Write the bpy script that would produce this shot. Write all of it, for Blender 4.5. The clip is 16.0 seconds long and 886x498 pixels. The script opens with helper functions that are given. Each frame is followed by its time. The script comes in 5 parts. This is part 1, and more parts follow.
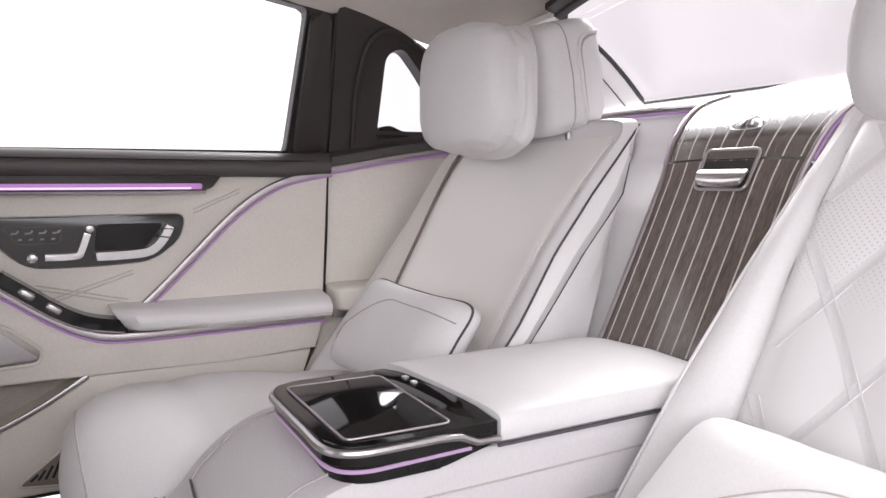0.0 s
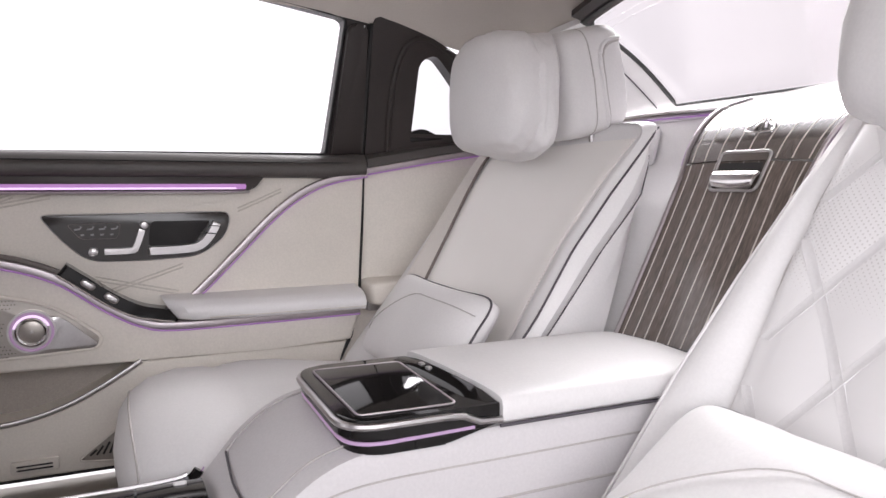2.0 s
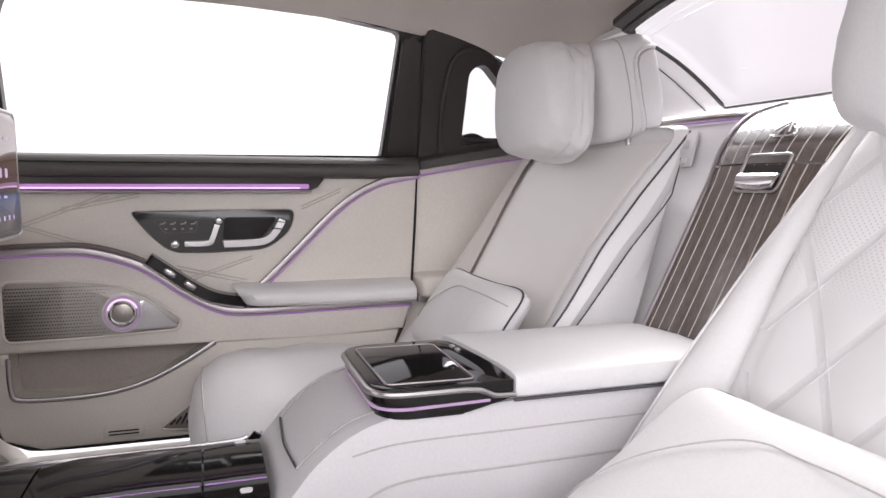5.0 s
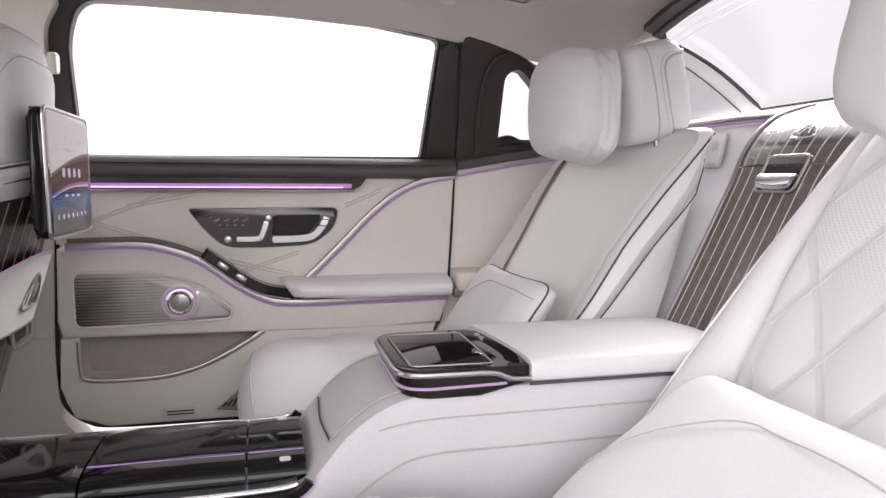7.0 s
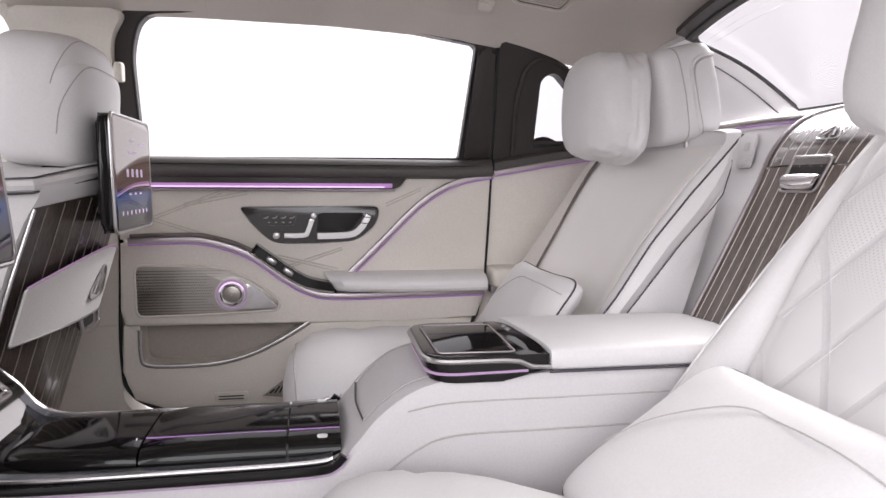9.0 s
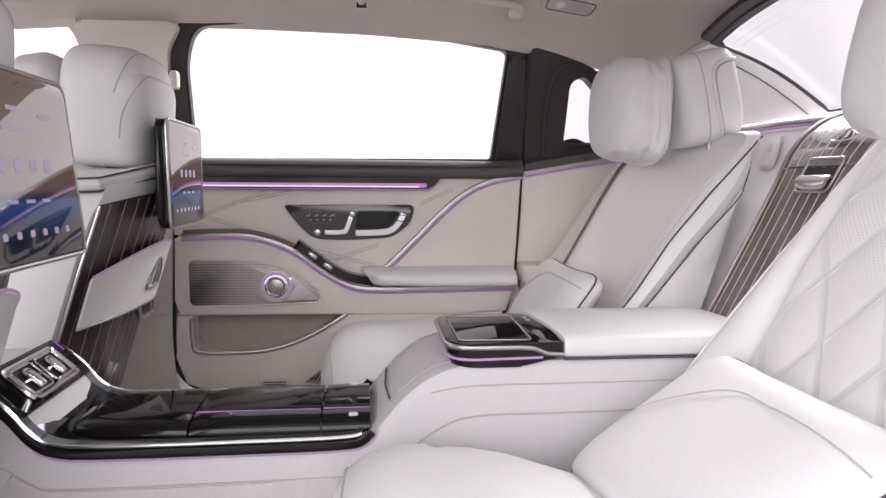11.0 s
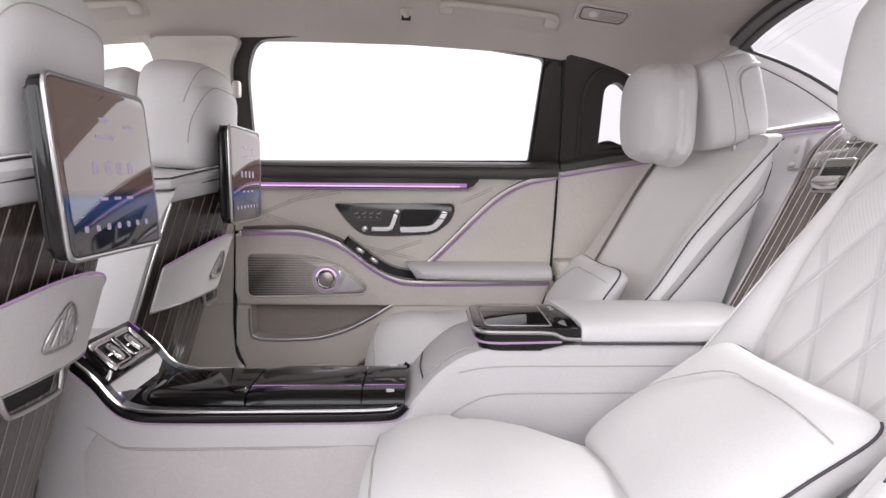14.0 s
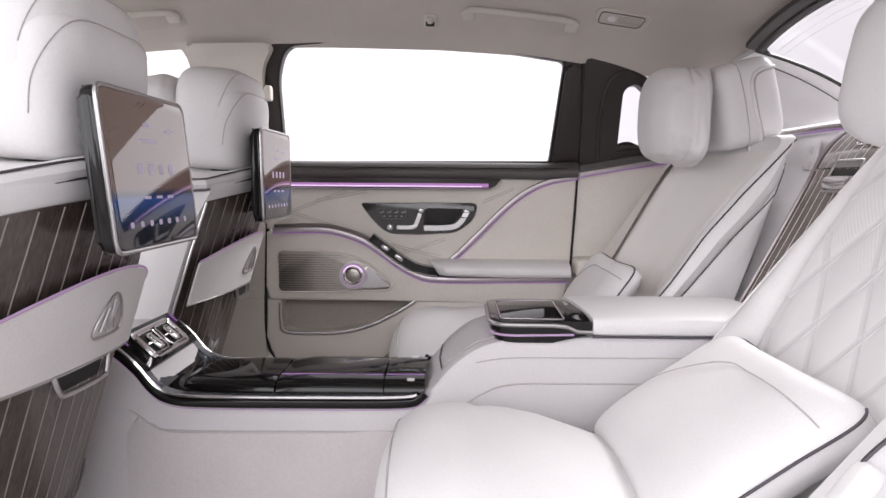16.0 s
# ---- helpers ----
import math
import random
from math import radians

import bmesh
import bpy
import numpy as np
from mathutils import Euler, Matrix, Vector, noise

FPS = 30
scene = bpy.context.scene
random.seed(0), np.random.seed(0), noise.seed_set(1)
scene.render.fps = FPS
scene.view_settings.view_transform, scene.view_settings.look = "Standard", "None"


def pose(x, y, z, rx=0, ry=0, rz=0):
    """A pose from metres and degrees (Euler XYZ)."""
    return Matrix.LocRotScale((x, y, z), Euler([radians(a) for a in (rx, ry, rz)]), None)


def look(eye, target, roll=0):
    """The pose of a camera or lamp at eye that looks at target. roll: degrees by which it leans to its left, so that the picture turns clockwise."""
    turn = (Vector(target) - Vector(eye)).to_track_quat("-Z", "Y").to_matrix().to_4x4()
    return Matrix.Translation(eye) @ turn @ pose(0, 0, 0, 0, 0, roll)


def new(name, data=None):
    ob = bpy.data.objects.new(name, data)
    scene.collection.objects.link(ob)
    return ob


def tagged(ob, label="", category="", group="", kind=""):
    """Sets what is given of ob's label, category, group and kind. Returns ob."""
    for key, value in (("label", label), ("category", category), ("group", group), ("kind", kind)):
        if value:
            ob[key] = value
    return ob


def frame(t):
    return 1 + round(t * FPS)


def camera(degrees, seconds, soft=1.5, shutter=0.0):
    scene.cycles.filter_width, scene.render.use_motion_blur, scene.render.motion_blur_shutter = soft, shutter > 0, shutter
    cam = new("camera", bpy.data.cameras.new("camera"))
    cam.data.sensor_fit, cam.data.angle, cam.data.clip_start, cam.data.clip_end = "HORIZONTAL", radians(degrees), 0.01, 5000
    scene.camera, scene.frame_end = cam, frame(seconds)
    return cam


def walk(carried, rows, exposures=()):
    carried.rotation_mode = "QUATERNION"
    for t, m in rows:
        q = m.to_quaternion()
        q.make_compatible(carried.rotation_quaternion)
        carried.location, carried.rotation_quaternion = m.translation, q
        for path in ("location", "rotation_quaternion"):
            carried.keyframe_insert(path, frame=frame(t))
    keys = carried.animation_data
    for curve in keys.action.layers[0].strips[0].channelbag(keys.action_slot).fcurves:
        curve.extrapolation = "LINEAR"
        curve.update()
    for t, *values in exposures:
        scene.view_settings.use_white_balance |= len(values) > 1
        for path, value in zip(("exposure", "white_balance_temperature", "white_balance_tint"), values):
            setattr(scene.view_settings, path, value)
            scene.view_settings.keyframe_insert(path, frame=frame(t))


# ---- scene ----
cam = camera(64.1, 16.0)
METRES, EYE, TILT, LEAN, TURN = 0.67, 0.66, -5.4, 0.0, -29.0
ROWS = [
    (0.0, 0.0, 0.0, 0.0, -0.0, 0.0, -0.0),
    (0.5, 0.0204, -0.0246, -0.0036, 0.83, 0.04, -0.11),
    (1.0, 0.0417, -0.0508, -0.0052, 1.96, 0.02, -0.22),
    (1.5, 0.0596, -0.0763, -0.0066, 3.17, 0.01, -0.35),
    (2.0, 0.0753, -0.0991, -0.0084, 4.22, 0.02, -0.47),
    (2.5, 0.094, -0.1232, -0.0104, 5.29, 0.01, -0.58),
    (3.0, 0.1106, -0.1457, -0.0122, 6.25, 0.01, -0.69),
    (3.5, 0.1295, -0.1696, -0.0145, 7.28, 0.01, -0.81),
    (4.0, 0.1483, -0.1924, -0.0164, 8.26, -0.0, -0.92),
    (6.5, 0.2525, -0.3277, -0.0302, 13.54, -0.07, -1.56),
    (7.0, 0.2726, -0.3496, -0.0329, 14.58, -0.09, -1.66),
    (7.5, 0.294, -0.3739, -0.0354, 15.68, -0.11, -1.78),
    (8.0, 0.311, -0.394, -0.0375, 16.65, -0.14, -1.88),
    (8.5, 0.3297, -0.4159, -0.0399, 17.7, -0.17, -2.0),
    (9.0, 0.3498, -0.4378, -0.0422, 18.63, -0.2, -2.1),
    (11.5, 0.4701, -0.5664, -0.0535, 23.26, -0.39, -2.6),
    (12.0, 0.4943, -0.591, -0.0565, 24.14, -0.41, -2.68),
    (12.5, 0.519, -0.616, -0.059, 25.0, -0.45, -2.76),
    (13.0, 0.5402, -0.6376, -0.061, 25.66, -0.48, -2.82),
    (13.5, 0.5604, -0.6584, -0.0629, 26.3, -0.52, -2.87),
    (14.0, 0.5789, -0.6767, -0.0645, 26.86, -0.54, -2.92),
    (14.5, 0.5987, -0.6968, -0.0663, 27.47, -0.57, -2.97),
    (15.0, 0.6162, -0.7145, -0.0675, 28.03, -0.61, -3.02),
    (15.5, 0.6355, -0.7341, -0.0695, 28.69, -0.64, -3.08),
    (16.0, 0.6529, -0.7518, -0.0709, 29.26, -0.67, -3.12),
]
walk(cam, [(t, pose(0, -0.745, EYE, TILT, LEAN, TURN) @ pose(METRES * x, METRES * y, METRES * z, 90 + pitch, roll, yaw)) for t, x, y, z, yaw, pitch, roll in ROWS],
     exposures=[(0.0, 0.10), (8.0, 0.04), (16.0, -0.06)])

# ---- world and light: a white photo studio, seen through the car's openings ----
world = bpy.data.worlds.new("studio")
scene.world = world
world.use_nodes = True
wn = world.node_tree.nodes["Background"]
wn.inputs["Color"].default_value = (1.0, 0.97, 1.01, 1)
wn.inputs["Strength"].default_value = 1.4
# the backdrop falls off to a pale lilac grey behind the car
wt = world.node_tree
w_tc, w_sep, w_map, w_ramp = (wt.nodes.new(k) for k in ("ShaderNodeTexCoord", "ShaderNodeSeparateXYZ", "ShaderNodeMapRange", "ShaderNodeMix"))
w_ramp.data_type = "RGBA"
w_map.interpolation_type = "SMOOTHSTEP"
w_map.inputs["From Min"].default_value, w_map.inputs["From Max"].default_value = 0.28, 0.82
w_ramp.inputs["A"].default_value, w_ramp.inputs["B"].default_value = (1.0, 0.97, 1.01, 1), (0.76, 0.711, 0.734, 1)
wt.links.new(w_tc.outputs["Generated"], w_sep.inputs[0])
wt.links.new(w_sep.outputs["X"], w_map.inputs["Value"])
wt.links.new(w_map.outputs["Result"], w_ramp.inputs["Factor"])
# also darkened towards an unseen side, behind and to the left, dimming near surfaces
w_dot, w_dark, w_mul = (wt.nodes.new(k) for k in ("ShaderNodeVectorMath", "ShaderNodeMapRange", "ShaderNodeMix"))
w_dot.operation = "DOT_PRODUCT"
w_dot.inputs[1].default_value = (0.78, -0.62, 0.0)
w_dark.interpolation_type = "SMOOTHSTEP"
w_dark.inputs["From Min"].default_value, w_dark.inputs["From Max"].default_value = 0.25, 0.85
w_mul.data_type, w_mul.blend_type = "RGBA", "MULTIPLY"
w_mul.inputs["B"].default_value = (0.55, 0.55, 0.55, 1)
wt.links.new(w_tc.outputs["Generated"], w_dot.inputs[0])
wt.links.new(w_dot.outputs["Value"], w_dark.inputs["Value"])
wt.links.new(w_dark.outputs["Result"], w_mul.inputs["Factor"])
wt.links.new(w_ramp.outputs["Result"], w_mul.inputs["A"])
wt.links.new(w_mul.outputs["Result"], wn.inputs["Color"])
scene.view_settings.exposure = 0.08


def area_lamp(name, eye, target, sx, sy, watts, colour):
    d = bpy.data.lights.new(name, "AREA")
    d.shape, d.size, d.size_y, d.energy, d.color = "RECTANGLE", sx, sy, watts, colour
    o = new(name, d)
    o.matrix_world = look(eye, target)
    return o


# added lamps, unseen: two beyond the open near side, one high behind the car
area_lamp("added_lamp", (-4.8, -5.0, 2.0), (0.3, 0.3, 0.5), 5.0, 2.4, 160.0, (0.97, 0.96, 1.0))
area_lamp("added_lamp", (-0.4, -7.4, 2.9), (0.0, 0.5, 0.5), 5.0, 2.2, 165.0, (0.96, 0.95, 1.0))
# this one only gives the upper centre panel its glare
area_lamp("added_lamp", (3.9, 3.4, 4.6), (1.0, 0.0, 0.77), 4.2, 3.0, 900.0, (1.0, 0.98, 1.0))


# ---- materials ----
def material(name, base, rough=0.5, metal=0.0, grain=0.0, scale=200.0, stain=0.0, coat=0.0, bump=0.0, sheen=0.0, stretch=(1, 1, 1), spec=0.5):
    m = bpy.data.materials.new(name)
    m.use_nodes = True
    nt = m.node_tree
    b = nt.nodes["Principled BSDF"]
    b.inputs["Base Color"].default_value = (*base, 1)
    b.inputs["Roughness"].default_value, b.inputs["Metallic"].default_value = rough, metal
    b.inputs["Coat Weight"].default_value, b.inputs["Coat Roughness"].default_value = coat, 0.04
    b.inputs["Sheen Weight"].default_value = sheen
    b.inputs["Specular IOR Level"].default_value = spec
    tc = nt.nodes.new("ShaderNodeTexCoord")
    mp = nt.nodes.new("ShaderNodeMapping")
    mp.inputs["Scale"].default_value = stretch
    nt.links.new(tc.outputs["Object"], mp.inputs["Vector"])
    if grain or stain:
        fine, wide = nt.nodes.new("ShaderNodeTexNoise"), nt.nodes.new("ShaderNodeTexNoise")
        for n, s, d in ((fine, scale, 3), (wide, 7.0, 2)):
            nt.links.new(mp.outputs["Vector"], n.inputs["Vector"])
            n.inputs["Scale"].default_value, n.inputs["Detail"].default_value = s, d
        mixed = None
        for n, amount in ((fine, grain), (wide, stain)):
            mx = nt.nodes.new("ShaderNodeMix")
            mx.data_type, mx.blend_type = "RGBA", "MULTIPLY"
            ramp = nt.nodes.new("ShaderNodeMapRange")
            ramp.inputs["From Min"].default_value, ramp.inputs["From Max"].default_value = 0.3, 0.7
            ramp.inputs["To Min"].default_value, ramp.inputs["To Max"].default_value = 1 - amount, 1 + amount * 0.3
            nt.links.new(n.outputs["Fac"], ramp.inputs["Value"])
            mx.inputs["Factor"].default_value = 1.0
            if mixed is None:
                mx.inputs["A"].default_value = (*base, 1)
            else:
                nt.links.new(mixed, mx.inputs["A"])
            nt.links.new(ramp.outputs["Result"], mx.inputs["B"])
            mixed = mx.outputs["Result"]
        nt.links.new(mixed, b.inputs["Base Color"])
    if bump:
        v = nt.nodes.new("ShaderNodeTexVoronoi")
        v.inputs["Scale"].default_value = scale * 2.2
        nt.links.new(mp.outputs["Vector"], v.inputs["Vector"])
        bp = nt.nodes.new("ShaderNodeBump")
        bp.inputs["Strength"].default_value, bp.inputs["Distance"].default_value = bump, 0.0006
        nt.links.new(v.outputs["Distance"], bp.inputs["Height"])
        nt.links.new(bp.outputs["Normal"], b.inputs["Normal"])
    return m


def glow(name, colour, strength):
    m = bpy.data.materials.new(name)
    m.use_nodes = True
    b = m.node_tree.nodes["Principled BSDF"]
    b.inputs["Base Color"].default_value = (0.3, 0.2, 0.35, 1)
    b.inputs["Emission Color"].default_value = (*colour, 1)
    b.inputs["Emission Strength"].default_value = strength
    return m


def perforated(name, base, pitch, hole):
    """Leather with a regular field of small punched holes."""
    m = material(name, base, 0.5, grain=0.05, stain=0.04)
    nt = m.node_tree
    b = nt.nodes["Principled BSDF"]
    v = nt.nodes.new("ShaderNodeTexVoronoi")
    v.inputs["Scale"].default_value, v.inputs["Randomness"].default_value = 1 / pitch, 0.0
    tc = nt.nodes.new("ShaderNodeTexCoord")
    mp = nt.nodes.new("ShaderNodeMapping")
    mp.inputs["Scale"].default_value = (0.02, 1, 1)
    mp.inputs["Rotation"].default_value = (radians(45), 0, 0)
    nt.links.new(tc.outputs["Object"], mp.inputs["Vector"])
    nt.links.new(mp.outputs["Vector"], v.inputs["Vector"])
    lt = nt.nodes.new("ShaderNodeMath")
    lt.operation = "LESS_THAN"
    lt.inputs[1].default_value = hole
    nt.links.new(v.outputs["Distance"], lt.inputs[0])
    mx = nt.nodes.new("ShaderNodeMix")
    mx.data_type = "RGBA"
    mx.inputs["A"].default_value = (*base, 1)
    mx.inputs["B"].default_value = (base[0] * 0.78, base[1] * 0.765, base[2] * 0.755, 1)
    nt.links.new(lt.outputs[0], mx.inputs["Factor"])
    nt.links.new(mx.outputs["Result"], b.inputs["Base Color"])
    return m


WHITE = material("white_leather", (0.775, 0.757, 0.758), 0.5, grain=0.035, scale=260, stain=0.04, bump=0.14)
WHITE_SEAM = material("white_seam", (0.5, 0.47, 0.46), 0.6, grain=0.1)
PERF = perforated("perforated_leather", (0.77, 0.752, 0.753), 0.0052, 0.20)
PERF_TAN = perforated("perforated_cream_leather", (0.82, 0.79, 0.765), 0.0045, 0.16)
BEIGE = material("beige_leather", (0.76, 0.712, 0.648), 0.5, grain=0.06, scale=240, stain=0.05, bump=0.25)
BEIGE_SEAM = material("beige_seam", (0.60, 0.555, 0.50), 0.6, grain=0.1)
HEADLINER = material("headliner_cloth", (0.62, 0.575, 0.53), 0.9, grain=0.08, scale=500, stain=0.05, bump=0.2)
BROWN = material("dark_brown_trim", (0.030, 0.022, 0.020), 0.42, grain=0.15, scale=300, stain=0.1, bump=0.2)
SILL = material("dark_grey_sill_leather", (0.075, 0.066, 0.062), 0.38, grain=0.12, scale=300, stain=0.1, bump=0.3)
BLACK = material("gloss_black", (0.010, 0.009, 0.009), 0.06, grain=0.05, spec=0.28)
PANEL = material("dark_brown_gloss", (0.034, 0.029, 0.027), 0.12, grain=0.05)
PIPING = material("dark_piping", (0.075, 0.066, 0.078), 0.5, grain=0.1)
RUBBER = material("black_rubber_seal", (0.012, 0.011, 0.011), 0.6, grain=0.1)
CHROME = material("satin_chrome", (0.75, 0.73, 0.73), 0.16, 1.0, grain=0.04)
TRIM = material("champagne_trim", (0.50, 0.455, 0.47), 0.42, 1.0, grain=0.06)
# console leather again, darkened for the shade low on its sides
SHADE_GREIGE = material("greige_shade_leather", (0.65, 0.61, 0.61), 0.55, grain=0.06, scale=240, stain=0.05, bump=0.25)
ICON_DIM = material("printed_symbol", (0.30, 0.29, 0.29), 0.5, grain=0.05)
HOLE = material("punched_hole", (0.10, 0.09, 0.08), 0.6, grain=0.1)
POCKET = material("pale_pocket_leather", (0.74, 0.715, 0.705), 0.45, grain=0.05, scale=240, stain=0.04, bump=0.2)
# blue-grey metal stands in for the bright reflection on black gloss
DECK = material("strip_painted_reflection", (0.30, 0.32, 0.36), 0.12, 0.8, grain=0.04)
SATIN = material("brushed_silver", (0.54, 0.52, 0.52), 0.3, 1.0, grain=0.06)
WOOD = material("dark_walnut_veneer", (0.085, 0.066, 0.058), 0.22, grain=0.45, scale=60, stain=0.25, coat=0.25, stretch=(1, 6, 1))
# one veneer in two copies: strong coat for the upper glare, lighter base below
WOOD_UPPER = material("upper_veneer_glare", (0.13, 0.103, 0.092), 0.24, grain=0.4, scale=60, stain=0.25, coat=0.9, stretch=(1, 6, 1))
WOOD_UPPER.node_tree.nodes["Principled BSDF"].inputs["Coat IOR"].default_value = 2.6
WOOD_UPPER.node_tree.nodes["Principled BSDF"].inputs["Coat Roughness"].default_value = 0.14
BAND = material("quilting_band", (0.70, 0.682, 0.685), 0.45, grain=0.04, scale=260, stain=0.04, bump=0.2)
WOOD_LOWER = material("lower_veneer_lightened", (0.165, 0.130, 0.114), 0.26, grain=0.4, scale=60, stain=0.25, coat=0.5, stretch=(1, 6, 1))
STRIPE_DIM = material("thin_inlay", (0.30, 0.26, 0.24), 0.3, grain=0.08)
STRIPE = material("pale_inlay", (0.62, 0.57, 0.53), 0.3, grain=0.08)
PURPLE = glow("violet_light", (0.25, 0.07, 0.36), 0.5)
BAR = glow("violet_bar", (0.40, 0.15, 0.44), 0.7)
BAR_CORE = glow("violet_bar_core", (0.95, 0.72, 1.0), 0.95)
PINK = glow("pink_light", (0.46, 0.30, 0.44), 0.5)
PINK_SOFT = glow("soft_pink_light", (0.42, 0.27, 0.40), 0.4)
# white leather dimmed in colour for the console's less lit sides; also anchor symbol
DIM_WHITE = material("dimmed_white_leather", (0.66, 0.635, 0.645), 0.55, grain=0.05, scale=260, stain=0.04, bump=0.25)
# for dark gaps and outlines; also paints shade beside the belt and ceiling grille
TAUPE = material("taupe_gap_and_shade", (0.15, 0.125, 0.115), 0.5, grain=0.1)
# liner cloth, its colour darkened for the shade of the deep pocket
LINER = material("pocket_liner_shade", (0.43, 0.385, 0.345), 0.85, grain=0.12, scale=400, stain=0.08, bump=0.3)
CARPET = material("beige_carpet", (0.50, 0.46, 0.43), 0.95, grain=0.25, scale=700, stain=0.08, bump=0.8, sheen=0.3)
GRILLE = material("speaker_metal", (0.40, 0.37, 0.34), 0.32, 0.9, grain=0.06)
# near-black, painted where holes, slots and openings would lie in shade
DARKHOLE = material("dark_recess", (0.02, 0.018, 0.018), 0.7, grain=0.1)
STUDIO = material("studio_floor", (0.42, 0.41, 0.42), 0.7, grain=0.03, stain=0.03)
PLASTIC = material("beige_plastic", (0.67, 0.63, 0.575), 0.45, grain=0.05)
BUTTON = material("white_button", (0.8, 0.78, 0.78), 0.35, grain=0.03)

GLASS = bpy.data.materials.new("window_glass")
GLASS.use_nodes = True
_n = GLASS.node_tree
_n.nodes.clear()
_out, _mix, _tr, _gl, _fr = (_n.nodes.new(k) for k in ("ShaderNodeOutputMaterial", "ShaderNodeMixShader", "ShaderNodeBsdfTransparent", "ShaderNodeBsdfGlossy", "ShaderNodeLayerWeight"))
_pw = _n.nodes.new("ShaderNodeMath")
_pw.operation = "POWER"
_pw.inputs[1].default_value = 5.0
_ml = _n.nodes.new("ShaderNodeMath")
_ml.operation = "MULTIPLY_ADD"
_ml.inputs[1].default_value, _ml.inputs[2].default_value = 0.35, 0.02
_tr.inputs["Color"].default_value = (0.97, 0.965, 0.97, 1)
_gl.inputs["Roughness"].default_value = 0.02
_n.links.new(_fr.outputs["Facing"], _pw.inputs[0])
_n.links.new(_pw.outputs[0], _ml.inputs[0])
_n.links.new(_ml.outputs[0], _mix.inputs[0])
_n.links.new(_tr.outputs[0], _mix.inputs[1])
_n.links.new(_gl.outputs[0], _mix.inputs[2])
_n.links.new(_mix.outputs[0], _out.inputs[0])

GLASS_TINT = GLASS.copy()
GLASS_TINT.name = "tinted_rear_glass"
GLASS_TINT.node_tree.nodes[_tr.name].inputs["Color"].default_value = (0.87, 0.86, 0.875, 1)


# ---- helpers of this scene ----
def thing(name, loc, label, category, group="", kind=""):
    e = new(name)
    e.empty_display_size = 0.05
    e.location = loc
    return tagged(e, label, category, group, kind)


def part(name, bm, mat, parent=None, label="", smooth=True, normals=True):
    if normals:
        bmesh.ops.recalc_face_normals(bm, faces=bm.faces)
    for f in bm.faces:
        f.smooth = smooth
    me = bpy.data.meshes.new(name)
    bm.to_mesh(me)
    bm.free()
    me.materials.append(mat)
    if smooth:
        me.set_sharp_from_angle(angle=radians(38))
    o = new(name, me)
    if parent is not None:
        o.parent = parent
        if parent.type == "EMPTY":
            o.matrix_parent_inverse = Matrix.Translation(-Vector(parent.location))
    if label:
        o["label"] = label
    return o


def spline(pts, n=8, closed=False):
    """A smooth curve through a few points."""
    P = [np.array(p, float) for p in pts]
    k = len(P)
    out = []
    for i in range(k if closed else k - 1):
        a, b, c, d = (P[(i + j) % k] if closed else P[min(max(i + j, 0), k - 1)] for j in (-1, 0, 1, 2))
        for s in range(n):
            u = s / n
            out.append(0.5 * (2 * b + (c - a) * u + (2 * a - 5 * b + 4 * c - d) * u * u + (3 * b - a - 3 * c + d) * u ** 3))
    if not closed:
        out.append(P[-1])
    return [tuple(p) for p in out]


def rounded(pts, r, n=5):
    """A polygon with each corner rounded by r (or by its own third number)."""
    out, k = [], len(pts)
    for i in range(k):
        p, a, b = (np.array(pts[j % k][:2], float) for j in (i, i - 1, i + 1))
        rr = pts[i][2] if len(pts[i]) > 2 else r
        la, lb = np.linalg.norm(a - p), np.linalg.norm(b - p)
        rr = min(rr, la * 0.45, lb * 0.45)
        s, e = p + (a - p) / la * rr, p + (b - p) / lb * rr
        for j in range(n + 1):
            u = j / n
            out.append(tuple((1 - u) ** 2 * s + 2 * u * (1 - u) * p + u * u * e))
    return out


def slab(outline, a, b, axis="y", bevel=0.004, seg=2, warp=None):
    """A plate with that outline (in x, z for axis y; y, z for x; x, y for z), from a to b across it, its rims bevelled."""
    bm = bmesh.new()

    def at(p, v):
        return {"y": (p[0], v, p[1]), "x": (v, p[0], p[1]), "z": (p[0], p[1], v)}[axis]
    lo = [bm.verts.new(at(p, a)) for p in outline]
    hi = [bm.verts.new(at(p, b)) for p in outline]
    k = len(outline)
    bm.faces.new(lo)
    bm.faces.new(hi[::-1])
    for i in range(k):
        bm.faces.new((lo[i], hi[i], hi[(i + 1) % k], lo[(i + 1) % k]))
    if bevel:
        rim = [e for e in bm.edges if len({v in lo for v in e.verts}) == 1]
        rim = [e for e in rim if all(v in lo for v in e.verts) or all(v in hi for v in e.verts)]
        bmesh.ops.bevel(bm, geom=rim, offset=bevel, segments=seg, affect="EDGES", profile=0.5, clamp_overlap=True)
    if warp:
        for v in bm.verts:
            v.co = warp(v.co)
    return bm


def loft(rings, cap=True, closed=True):
    """A skin over rings of equal count."""
    bm = bmesh.new()
    rows = [[bm.verts.new(p) for p in r] for r in rings]
    k = len(rows[0])
    for r0, r1 in zip(rows, rows[1:]):
        for i in range(k if closed else k - 1):
            j = (i + 1) % k
            bm.faces.new((r0[i], r0[j], r1[j], r1[i]))
    if cap and closed:
        bm.faces.new(rows[0][::-1])
        bm.faces.new(rows[-1])
    return bm


